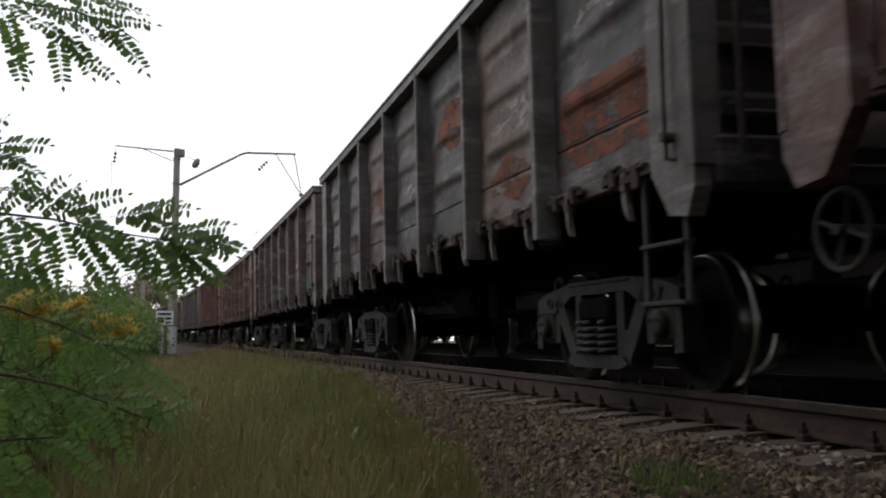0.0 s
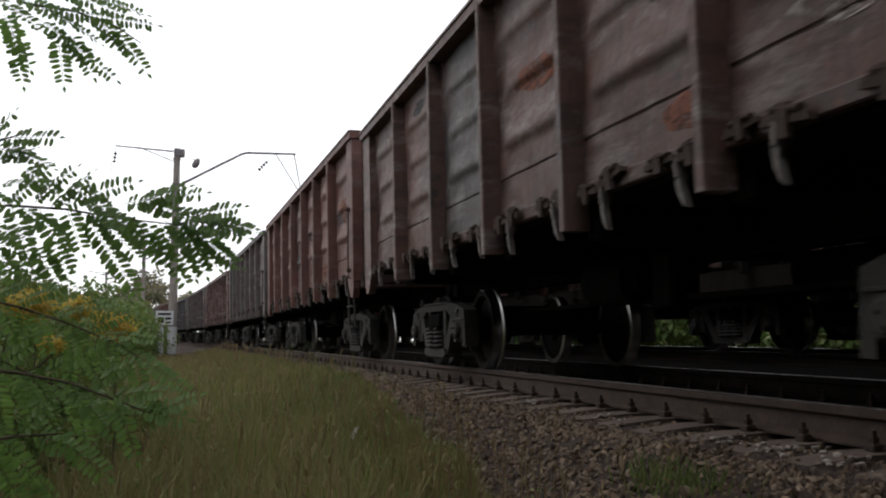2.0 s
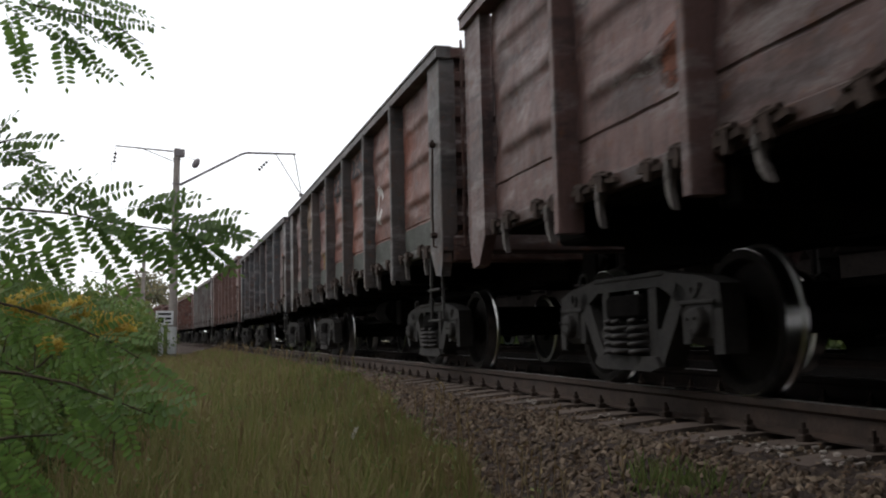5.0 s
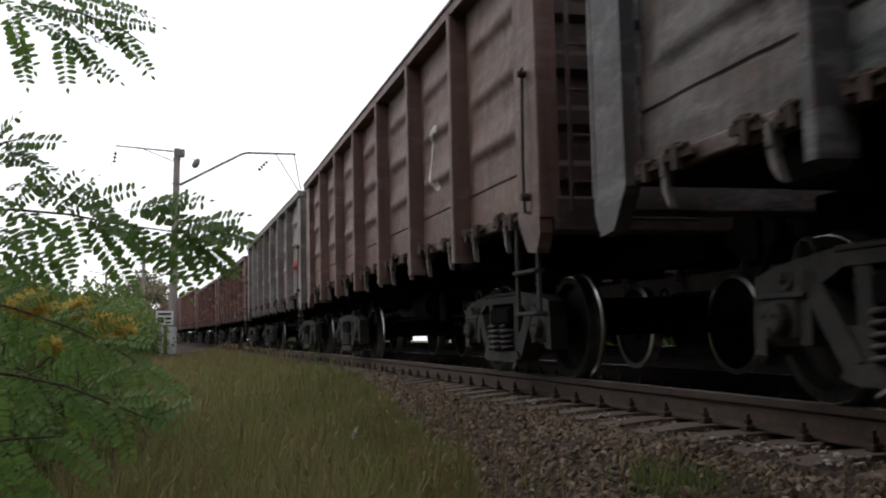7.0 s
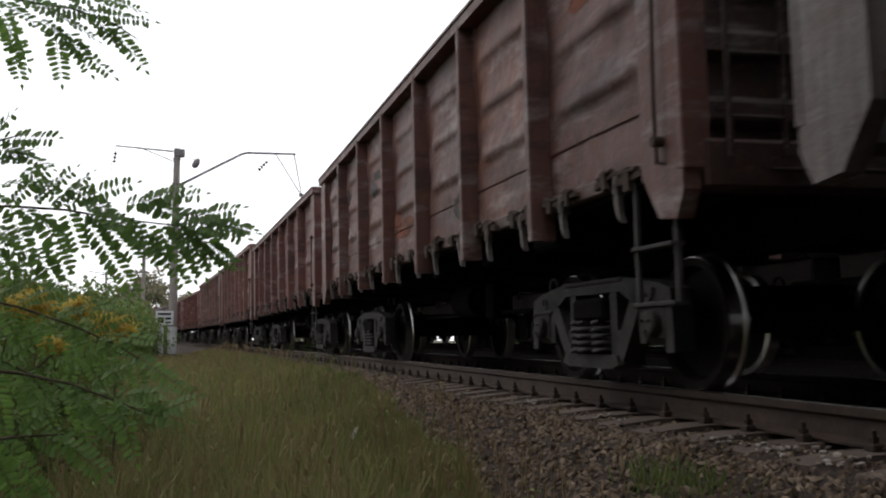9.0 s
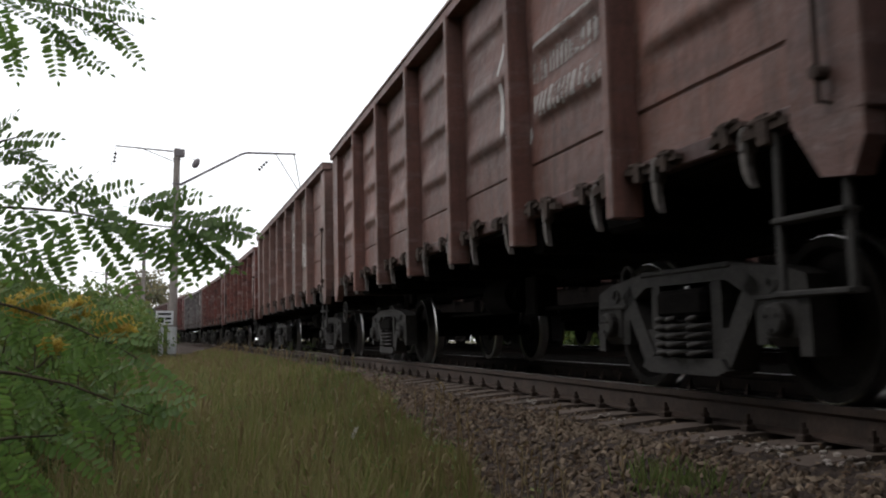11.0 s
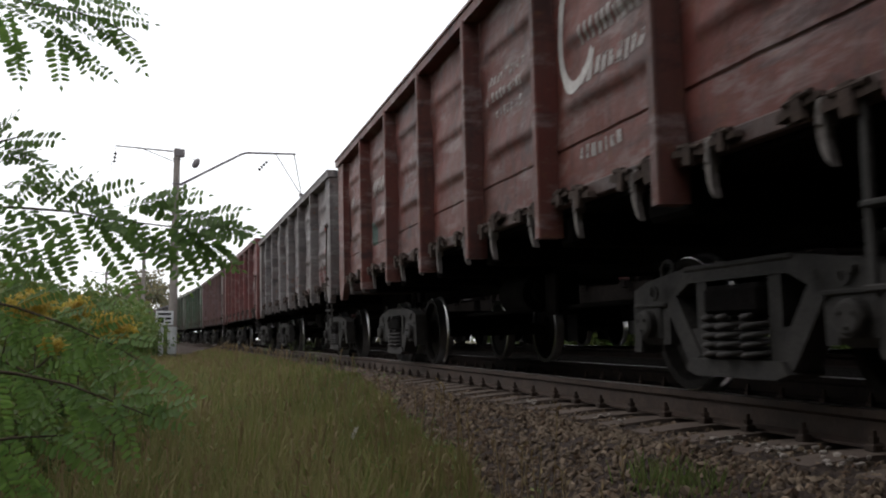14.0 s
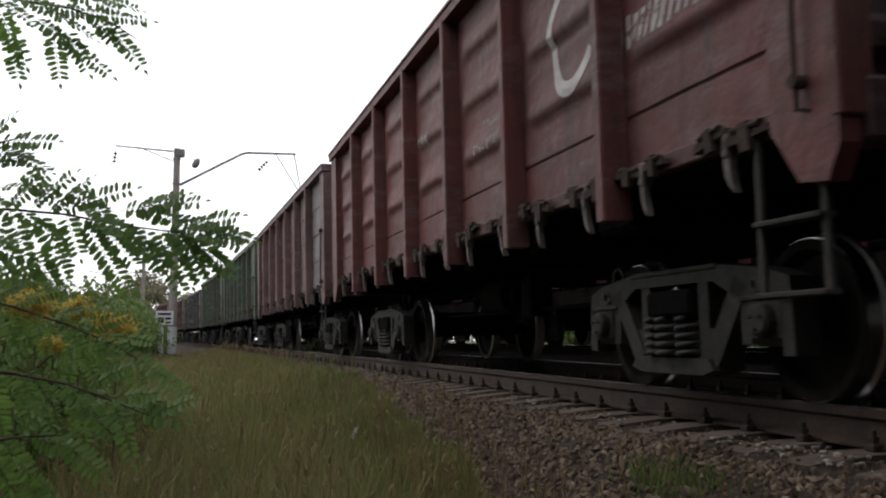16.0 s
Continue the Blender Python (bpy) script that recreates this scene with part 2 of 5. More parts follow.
def ground():
    us = [-2500, -600, -150, -60, -30, -18, -12, -9, -7, -5.6, -4.8, -4.2, -3.6, -3.2, -2.9, -2.7, -2.45, -2.2, -1.95, -1.75, -1.4, -0.7, 0, 0.7, 1.4, 2.0, 2.6, 2.9, 4.8, 6.9, 7.6, 10, 16, 30, 60, 150, 600, 2500]
    ss = [-2500, -600, -200, -80, -40, -20, -10, -5] + [i * 0.5 for i in range(-6, 60)] + [30 + i * 3 for i in range(30)] + [130, 160, 200, 260, 400, 900, 2500]
    g = Shape()
    for s in ss:
        for u in us:
            if abs(s) <= 200:
                p = line(s, u, ground_height(u, s), cant=False).translation
            else:
                q = line(math.copysign(200, s), 0, 0, cant=False)
                p = q @ Vector((u, s - math.copysign(200, s), ground_height(u, s)))
            g.v.append(tuple(p))
    n = len(us)
    for i in range(len(ss) - 1):
        for j in range(n - 1):
            # slot 2 is the bed with the train's shade in its colour
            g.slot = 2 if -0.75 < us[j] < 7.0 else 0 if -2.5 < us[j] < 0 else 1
            g.f.append((i * n + j, i * n + j + 1, (i + 1) * n + j + 1, (i + 1) * n + j))
            g.m.append(g.slot)
    return tagged(new("ground", g.mesh("ground", BALLAST, SOIL, SHADE_BED, smooth=True)), "weedy soil beside a brown crushed-stone track bed", "ground", kind="structure")


GROUND = ground()


# ---- the rails and sleepers ----
RAIL_PARTS = {
    "head": [(-0.036, -0.042), (-0.036, -0.006), (-0.028, 0.0), (0.028, 0.0), (0.036, -0.006), (0.036, -0.042)],
    "web": [(-0.014, -0.152), (-0.009, -0.06), (-0.034, -0.041), (0.034, -0.041), (0.009, -0.06), (0.014, -0.152)],
    "foot": [(-0.075, -0.18), (-0.075, -0.168), (-0.014, -0.150), (0.014, -0.150), (0.075, -0.168), (0.075, -0.18)],
}


def rail(u, s0, s1, label, lift=0.0, side=RAIL):
    th = new("rail")
    tagged(th, label, "rail", "rails of the tracks")
    for name, prof in RAIL_PARTS.items():
        g = Shape()
        n, k = len(prof), int((s1 - s0) / 3.0)
        for i in range(k + 1):
            m = line(s0 + i * 3.0)
            g.v += [tuple(m @ Vector((u + x, 0, z + lift))) for x, z in prof]
        for i in range(k):
            for j in range(n):
                g.f.append((i * n + j, i * n + (j + 1) % n, (i + 1) * n + (j + 1) % n, (i + 1) * n + j))
                g.m.append(1 if name == "head" and j == 2 else 0)
        g.add([g.v[j] for j in range(n)], [tuple(range(n))])
        part(name, g, (side, RAILHEAD) if name == "head" else side, th, "head with a worn bright top" if name == "head" else "")


rail(-0.796, -30, 216, "rust-brown steel rail with a worn bright head")
rail(0.796, -30, 216, "steel rail with shade-darkened sides and a bright polished head", side=RAIL_SHADED)
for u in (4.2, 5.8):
    rail(u, -30, 216, "steel rail of the neighbouring track with shade-darkened sides", 0.02, RAIL_SHADED)


def sleepers():
    b = Shape()
    pts = [(-1.35, -0.21), (-1.35, -0.33), (1.35, -0.33), (1.35, -0.21), (1.0, -0.182), (0.55, -0.182), (0.4, -0.225), (-0.4, -0.225), (-0.55, -0.182), (-1.0, -0.182)]
    n = len(pts)
    v = [(x, -0.145, z) for x, z in pts] + [(x, 0.145, z) for x, z in pts]
    v = [(x, y * (0.78 if z > -0.3 else 1), z) for x, y, z in v]
    b.add(v, [tuple(range(n)), tuple(range(n, 2 * n))[::-1]] + [(k, n + k, n + (k + 1) % n, (k + 1) % n) for k in range(n)])
    me = b.mesh("sleeper", SLEEPER)
    c = Shape()
    c.box(-0.03, 0.03, -0.035, 0.035, -0.185, -0.145, 0.008)
    c.rod((0, 0, -0.15), (0, 0, -0.085), 0.013, 8)
    c.rod((0, 0, -0.14), (0, 0, -0.115), 0.026, 6)
    cl = c.mesh("rail_clip", RAIL)
    for i in range(172):
        s = -13.606 + 0.498 * i
        m = line(s) @ Matrix.Rotation(random.uniform(-0.01, 0.01), 4, "Z") @ Matrix.Translation((random.uniform(-0.02, 0.02), 0, random.uniform(-0.008, 0.004)))
        ob = tagged(new("sleeper", me), "brown dusty concrete sleeper bedded in ballast", "sleeper", "sleepers of the track")
        ob.matrix_basis = m
        for u in (-0.896, -0.696, 0.696, 0.896):
            part("rail_clip", cl, None, ob, at=(u, 0, 0))


sleepers()


# ---- the wagons ----
POSTS = (-4.325, -2.595, -0.865, 0.865, 2.595, 4.325)
BAYS = [(-5.93, -4.325), (-4.325, -2.595), (-2.595, -0.865), (-0.865, 0.865), (0.865, 2.595), (2.595, 4.325), (4.325, 6.13)]
FAR = 0.22
LOW = 1.33
TOPS = {"ribbed": 3.48, "low": 3.25, "smooth": 3.48}


def sheet_x(y, z, width, style, top):
    """How far the side sheet of a bay stands out (towards -x) at y from the bay's middle and z above its lower edge."""
    w, h = width - 0.10, top - 0.10 - LOW
    x = 0.0
    if style == "smooth":
        k = (z / h * 4.0) % 1.0
        x -= 0.016 * (1 - k) + (0.010 if k > 0.97 else 0.0)
        dents = 0.008
    else:
        for r0, r1 in ((0.28, 0.43), (0.52, 0.67), (0.76, 0.91)):
            e = min(y + w / 2 - 0.10, w / 2 - 0.10 - y) / 0.09
            a = (z / h - r0) / (r1 - r0)
            if 0.0 < a < 1.0:
                a = a / 0.22 if a < 0.22 else (1 - a) / 0.78
                x -= (0.034 if style == "low" else 0.045) * min(1.0, a * 1.15) * max(0.0, min(1.0, e))
        if abs(z - 0.30) < 0.012:
            x += 0.014
        dents = 0.042 if style == "low" else 0.018
    x -= dents * (noise.noise((y * 1.3 + width * 9, z * 1.1, 3.3)) * 0.7 + 0.6 * noise.noise((y * 3 + width * 5, z * 3, 8.1)))
    return x


def panel_mesh(width, style, name, mat, top):
    """One bay of side sheet, its middle at the origin, facing -x, with pressed ribs, seams and dents."""
    g = Shape()
    ny = 14
    w, h = width - 0.02, top - 0.10 - LOW
    zs = sorted([h * j / 58 for j in range(59)] + ([0.285, 0.289, 0.311, 0.315] if style != "smooth" else [h * k / 4 + d for k in (1, 2, 3) for d in (-0.016, -0.003, 0.003)]))
    nz = len(zs) - 1
    for i in range(ny + 1):
        for z in zs:
            y = -w / 2 + w * i / ny
            g.v.append((sheet_x(y, z, width, style, top), y, LOW + z))
    for i in range(ny):
        for j in range(nz):
            a = i * (nz + 1) + j
            g.f.append((a, a + 1, a + nz + 2, a + nz + 1))
            g.m.append(0)
    return g.mesh(name, mat, smooth=True, fix=False)


def hook_shape():
    """A hatch latch: block, lever and a claw that hangs below the sill."""
    g = Shape()
    g.box(-0.05, 0.02, -0.09, 0.09, 0.05, 0.12, 0.012)
    g.box(-0.075, 0.0, -0.03, 0.03, -0.03, 0.10, 0.01)
    g.prism([(0.04, 0.02), (0.026, -0.06), (0.002, -0.125), (-0.038, -0.175), (-0.085, -0.205), (-0.062, -0.15), (-0.038, -0.085), (-0.034, 0.02)], -0.065, -0.025)
    return g


def handwheel(parent, at):
    g = Shape().ring((0, 0, 0), 0.165, 0.015, "x", 28, 6)
    for k in range(4):
        a = k * math.tau / 4 + 0.3
        g.rod((0.01, 0, 0), (0, 0.16 * math.cos(a), 0.16 * math.sin(a)), 0.011, 6)
    g.rod((-0.04, 0, 0), (0.5, 0, 0), 0.022, 8)
    part("handwheel", g, CAST, parent, "dark steel handbrake wheel", at)


def bogie_shapes():
    """Meshes of a three-piece freight bogie."""
    frame_ = Shape()
    x0, x1 = -0.075, 0.075
    frame_.prism([(-1.14, 0.56), (-1.12, 0.72), (-0.95, 0.775), (-0.5, 0.835), (0.5, 0.835), (0.95, 0.775), (1.12, 0.72), (1.14, 0.56), (1.05, 0.56), (1.03, 0.61), (0.70, 0.61), (0.45, 0.735), (-0.45, 0.735), (-0.70, 0.61), (-1.03, 0.61), (-1.05, 0.56)], x0, x1)
    for k in (-1, 1):
        frame_.bar((k * 0.72, 0.72), (k * 0.41, 0.235), 0.135, x0, x1)
        frame_.bar((k * 0.335, 0.78), (k * 0.335, 0.24), 0.105, x0 + 0.01, x1 - 0.01)
        frame_.bar((k * 1.09, 0.60), (k * 1.10, 0.28), 0.095, x0, x1)
        frame_.bar((k * 0.735, 0.70), (k * 0.745, 0.34), 0.085, x0 + 0.01, x1 - 0.01)
        frame_.box(x0 - 0.02, x0, k * 0.9 - 0.035, k * 0.9 + 0.035, 0.70, 0.735)
    frame_.prism([(-0.47, 0.18), (-0.36, 0.145), (0.36, 0.145), (0.47, 0.18), (0.42, 0.25), (-0.42, 0.25)], x0 - 0.03, x1 + 0.03)
    frame_.box(x0 - 0.012, x1 + 0.012, -0.50, 0.50, 0.805, 0.845, 0.012)
    for k in (-1, 1):
        # cast boss with a hole near each end, and a lip round the jaw
        frame_.lathe([(-0.012, 0.028), (-0.012, 0.05), (0.02, 0.055), (0.02, 0.028)], 14, (x0, k * 0.86, 0.69))
        frame_.box(x0 - 0.018, x0, k * 0.9 - 0.19, k * 0.9 + 0.19, 0.595, 0.622, 0.006)
        frame_.prism([(k * 0.30, 0.22), (k * 0.43, 0.22), (k * 0.58, 0.50), (k * 0.50, 0.44), (k * 0.30, 0.44)][::k], x0 + 0.012, x1 - 0.012)
    frame_.ring((x0 + 0.02, 0.72, 0.835), 0.07, 0.014, "x", 16, 5)
    box_ = Shape().box(-0.09, 0.11, -0.185, 0.185, 0.33, 0.655, 0.05)
    box_.lathe([(-0.15, 0.0005), (-0.15, 0.075), (-0.135, 0.095), (-0.09, 0.10), (-0.09, 0.0005)], 20, (0, 0, 0.478))
    for k in range(3):
        a = math.tau * k / 3 + 0.5
        box_.rod((-0.165, 0.05 * math.cos(a), 0.478 + 0.05 * math.sin(a)), (-0.14, 0.05 * math.cos(a), 0.478 + 0.05 * math.sin(a)), 0.012, 6)
    spring = Shape()
    turns, n = 4.6, 60
    spring.pipe([(0.082 * math.cos(i / n * turns * math.tau), 0.082 * math.sin(i / n * turns * math.tau), 0.255 + 0.255 * i / n) for i in range(n + 1)], [0.0165] * (n + 1), 6)
    bol = Shape()
    bol.box(-0.95, 0.95, -0.19, 0.19, 0.55, 0.78, 0.03)
    for k in (-1, 1):
        bol.box(k * 1.02 - 0.13, k * 1.02 + 0.11, -0.28, 0.28, 0.515, 0.70, 0.03)
    ws = Shape()
    for k in (-1, 1):
        ws.slot = 0
        prof = [(0.055, 0.08), (0.055, 0.15), (0.015, 0.17), (-0.01, 0.38), (0.045, 0.40), (0.063, 0.41), (0.067, 0.468), (-0.055, 0.448), (-0.058, 0.40), (-0.035, 0.39), (-0.03, 0.18), (-0.075, 0.15), (-0.075, 0.08)]
        ws.lathe([(k * x, r) for x, r in prof], 40, (k * 0.785, 0, 0))
        ws.slot = 1
        tread = [(0.060, 0.448), (0.060, 0.472), (-0.03, 0.478), (-0.042, 0.500), (-0.062, 0.502), (-0.068, 0.448)]
        ws.lathe([(k * x, r) for x, r in tread], 48, (k * 0.785, 0, 0))
    ws.slot = 0
    ws.rod((-1.05, 0, 0), (1.05, 0, 0), 0.085, 16)
    # three bolts on each hub show the turning
    for k in (-1, 1):
        for j in range(3):
            a = j * math.tau / 3
            ws.rod((k * 0.83, 0.12 * math.cos(a), 0.12 * math.sin(a)), (k * 0.865, 0.12 * math.cos(a), 0.12 * math.sin(a)), 0.015, 6)
    beam = Shape().box(-0.85, 0.85, -0.05, 0.05, 0.36, 0.46, 0.012)
    # a worn bogie: low on its springs
    for g in (frame_, box_, spring, bol):
        g.v = [(x, y * (1.05 if g is frame_ else 1.0), z * 0.90) for x, y, z in g.v]
    ws.v = [(x, y * 0.90, z * 0.90) for x, y, z in ws.v]
    return dict(brake_beam=beam.mesh("brake_beam", SHADED_GRIME), side_frame=frame_.mesh("side_frame", CAST), axle_box=box_.mesh("axle_box", CAST), spring=spring.mesh("spring", SPRING, smooth=True),
                bogie=bol.mesh("bogie", SHADED_GRIME), wheelset=ws.mesh("wheelset", WHEEL, TREAD))


BOGIE = bogie_shapes()
WHEELSETS = {-1: [], 1: []}


def add_bogie(wagon, y):
    bogie = part("bogie", BOGIE["bogie"], None, wagon, "grimy bogie, darkened for the shade under the wagon", (0, y, 0))
    for k in (-1, 1):
        part("side_frame", BOGIE["side_frame"], None, bogie, at=(k * 1.04, 0, 0))
        for j in (-1, 1):
            part("axle_box", BOGIE["axle_box"], None, bogie, at=pose(k * 1.03, j * 0.97, 0, 0, 0, 0 if k < 0 else 180))
            part("spring", BOGIE["spring"], None, bogie, "coil spring", (k * 1.10, j * 0.19, 0))
        part("spring", BOGIE["spring"], None, bogie, "coil spring", (k * 0.98, 0, 0))
        part("spring", BOGIE["spring"], None, bogie, "coil spring", (k * 1.13, 0, 0))
    for j in (-1, 1):
        part("brake_beam", BOGIE["brake_beam"], None, bogie, at=(0, j * 0.44, 0))
        part("wheelset", BOGIE["wheelset"], None, bogie, "steel wheels with bright treads on an axle", (0, j * 0.97, 0.43))


def gondola(name, mat, style):
    """A four-axle open-top wagon; style: 'ribbed' or 'smooth' sides."""
    w = new(name)
    top = TOPS[style]
    meshes = {}
    for a, b in BAYS:
        if round(b - a, 2) not in meshes:
            meshes[round(b - a, 2)] = panel_mesh(b - a, style, "side_panel", mat, top)
    post2 = Shape()
    z0, z1 = 1.04, top - 0.09
    sec = [(-1.44, -0.078), (-1.595, -0.055), (-1.61, -0.042), (-1.61, 0.042), (-1.595, 0.055), (-1.44, 0.078)]
    k = len(sec)
    thin = 0.78 if style == "low" else 0.95
    post2.add([(x, y * f * thin, z) for z, f in ((z0, 1.15), (1.35, 1.1), (z1, 0.9)) for x, y in sec],
              [(i * k + j, i * k + (j + 1) % k, (i + 1) * k + (j + 1) % k, (i + 1) * k + j) for i in range(2) for j in range(k)] + [tuple(range(k)), tuple(range(2 * k, 3 * k))[::-1]])
    post_me = post2.mesh("side_post", mat)
    corner = Shape()
    corner.prism([(-0.30, top - 0.09), (-0.30, 1.22), (-0.12, 0.98), (0.06, 0.96), (0.14, 1.10), (0.14, top - 0.09)], -1.56, -1.46)
    corner.box(-1.565, -1.40, 0.10, 0.16, 1.2, top - 0.09, 0.01)
    corner_me = corner.mesh("corner_post", mat)
    rail_ = Shape().prism([(-6.42, top - 0.115), (-6.42, top), (6.42, top), (6.42, top - 0.115)], -1.60, -1.45)
    rail_.prism([(-6.42, top - 0.02), (-6.42, top + 0.005), (6.42, top + 0.005), (6.42, top - 0.02)], -1.615, -1.44)
    rail_me = rail_.mesh("top_rail", mat)
    sill = Shape()
    sill.box(-1.50, -1.42, -6.2, 6.2, 1.235, 1.335, 0.01)
    sill_me = sill.mesh("side_sill", mat)
    hook_me = hook_shape().mesh("hatch_latch", HOOK)
    hinge = Shape()
    hinge.prism([(-0.20, -0.03), (0.20, -0.05), (0.19, 0.0), (0.06, 0.035), (-0.10, 0.03), (-0.18, 0.01)], -0.055, 0.03)
    hinge.rod((-0.05, -0.13, 0.03), (-0.05, 0.11, 0.03), 0.022, 8)
    hinge.prism([(-0.05, -0.11), (0.03, -0.11), (0.05, 0.055), (-0.04, 0.06)], -0.07, -0.035)
    hinge_me = hinge.mesh("hatch_hinge", LATCH)
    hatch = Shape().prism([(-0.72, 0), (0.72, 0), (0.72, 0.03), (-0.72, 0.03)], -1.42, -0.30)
    hatch_me = hatch.mesh("floor_hatch", SHADED_GRIME)
    rnd = random.Random(5)
    for side in (0, 180):
        turn = pose(0, 0, 0, 0, 0, side)
        for a, b in (BAYS if side == 0 else [(-b, -a) for a, b in BAYS]):
            part("side_panel", meshes[round(b - a, 2)], None, w, at=turn @ pose(-1.455, (a + b) / 2, 0))
            mid, wid = (a + b) / 2, (b - a)
            for q in (-0.27, 0.27):
                part("hatch_latch", hook_me, None, w, "worn steel latch claw", turn @ pose(-1.47, mid + q * wid * 0.95 + rnd.uniform(-0.04, 0.04), 1.20 + rnd.uniform(-0.015, 0.02), rnd.uniform(-9, 9), 0, 0) @ Matrix.Diagonal((1, 0.85, 0.92, 1)))
            for q in (-0.36, -0.17, 0.19, 0.38):
                part("hatch_hinge", hinge_me, None, w, at=turn @ pose(-1.49, mid + q * wid, 1.29 + rnd.uniform(-0.02, 0.02), rnd.uniform(-10, 10)) @ Matrix.Diagonal((1, rnd.uniform(0.6, 0.95), rnd.uniform(0.6, 0.9), 1)))
            part("floor_hatch", hatch_me, None, w, at=turn @ pose(0, mid, 1.20))
        for y in POSTS:
            part("side_post", post_me, None, w, at=turn @ pose(0, y + (0.05 if side == 0 else -0.05), 0))
        e0, e1 = (FAR, 0.0) if side == 0 else (0.0, FAR)
        part("corner_post", corner_me, None, w, at=turn @ pose(0, 6.22 + e0, 0))
        part("corner_post", Shape_mirror(corner, "corner_post", mat), None, w, at=turn @ pose(0, -6.22 - e1, 0))
        part("top_rail", rail_me, None, w, at=turn @ pose(0, (e0 - e1) / 2, 0) @ Matrix.Diagonal((1, 1 + FAR / 12.84, 1, 1)))
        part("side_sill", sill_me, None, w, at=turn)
        # end wall with pressed ribs, its rail and its ladder
        e = Shape()
        ny, nz = 4, 40
        for i in range(ny + 1):
            for j in range(nz + 1):
                x, z = -1.44 + 2.88 * i / ny, LOW + (top - 0.1 - LOW) * j / nz
                q = (j / nz * 5) % 1.0
                e.v.append((x, -6.30 - (0.06 if 0.25 < q < 0.75 else 0.0), z))
        for i in range(ny):
            for j in range(nz):
                a = i * (nz + 1) + j
                e.f.append((a, a + nz + 1, a + nz + 2, a + 1))
                e.m.append(0)
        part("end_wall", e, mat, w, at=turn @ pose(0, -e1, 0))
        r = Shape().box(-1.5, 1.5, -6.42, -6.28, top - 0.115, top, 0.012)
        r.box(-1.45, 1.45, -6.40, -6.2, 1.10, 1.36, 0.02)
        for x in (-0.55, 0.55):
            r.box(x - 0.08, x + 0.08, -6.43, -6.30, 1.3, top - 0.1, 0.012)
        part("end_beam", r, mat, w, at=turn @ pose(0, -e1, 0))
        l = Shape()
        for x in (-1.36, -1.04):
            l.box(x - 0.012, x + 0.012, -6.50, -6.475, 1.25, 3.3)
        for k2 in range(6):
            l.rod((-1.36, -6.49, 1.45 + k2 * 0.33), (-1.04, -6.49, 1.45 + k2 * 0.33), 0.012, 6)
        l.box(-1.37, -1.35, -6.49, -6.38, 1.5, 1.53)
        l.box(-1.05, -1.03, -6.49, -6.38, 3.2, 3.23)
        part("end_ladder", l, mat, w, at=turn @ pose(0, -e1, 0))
        st = Shape()
        st.prism([(-0.20, 1.24), (-0.235, 1.24), (-0.245, 0.52), (-0.205, 0.52)], -1.53, -1.505)
        st.prism([(0.20, 1.24), (0.235, 1.24), (0.245, 0.52), (0.205, 0.52)], -1.53, -1.505)
        st.box(-1.56, -1.47, -0.24, 0.24, 0.52, 0.545, 0.005)
        st.box(-1.56, -1.47, -0.23, 0.23, 0.83, 0.855, 0.005)
        part("step_ladder", st, CAST, w, "grey steel step ladder", turn @ pose(0, -5.98 - e1, 0))
        lv = Shape().pipe([(-1.585, -6.16, 2.35), (-1.60, -6.16, 1.6), (-1.59, -6.15, 1.27), (-1.45, -6.3, 1.22), (-0.4, -6.55, 1.18)], [0.013] * 5, 6)
        lv.rod((-1.62, -6.16, 2.30), (-1.50, -6.16, 2.30), 0.028, 8)
        lv.rod((-1.62, -6.16, 1.38), (-1.50, -6.16, 1.38), 0.03, 8)
        part("uncoupling_lever", lv, LATCH, w, at=turn @ pose(0, -e1, 0))
        # automatic coupler
        c = Shape().box(-0.09, 0.09, -6.75, -6.2, 0.97, 1.13, 0.02)
        c.prism([(-6.98, 0.86), (-6.98, 1.24), (-6.80, 1.26), (-6.70, 1.16), (-6.70, 0.94), (-6.80, 0.84)], -0.22, 0.10)
        c.box(0.10, 0.20, -6.92, -6.74, 0.92, 1.18, 0.02)
        c.pipe([(0.35, -6.4, 1.05), (0.36, -6.6, 0.85), (0.3, -6.8, 0.7), (0.2, -6.95, 0.78)], [0.025] * 4, 8)
        part("coupler", c, SHADED_GRIME, w, at=turn)
    part("floor_plate", Shape().box(-1.43, 1.43, -6.28, 6.28, 1.236, 1.30), SHADED_GRIME, w)
    part("centre_sill", Shape().box(-0.22, 0.22, -6.3, 6.3, 0.92, 1.20, 0.02), SHADED_GRIME, w)
    bolster = Shape().box(-1.4, 1.4, -0.26, 0.26, 1.0, 1.19, 0.03).mesh("body_bolster", SHADED_GRIME)
    cross = Shape().box(-1.42, 1.42, -0.09, 0.09, 0.98, 1.19, 0.02).mesh("cross_beam", SHADED_GRIME)
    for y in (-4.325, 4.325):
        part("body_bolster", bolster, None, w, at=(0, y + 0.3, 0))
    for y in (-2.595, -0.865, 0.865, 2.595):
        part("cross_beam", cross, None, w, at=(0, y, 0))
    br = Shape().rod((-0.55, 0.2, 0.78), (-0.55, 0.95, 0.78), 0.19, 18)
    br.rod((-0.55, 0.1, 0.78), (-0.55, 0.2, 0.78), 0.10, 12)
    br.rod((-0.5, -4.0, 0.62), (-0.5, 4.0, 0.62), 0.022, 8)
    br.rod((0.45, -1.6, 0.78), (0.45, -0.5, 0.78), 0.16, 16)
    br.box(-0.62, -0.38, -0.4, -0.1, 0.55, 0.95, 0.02)
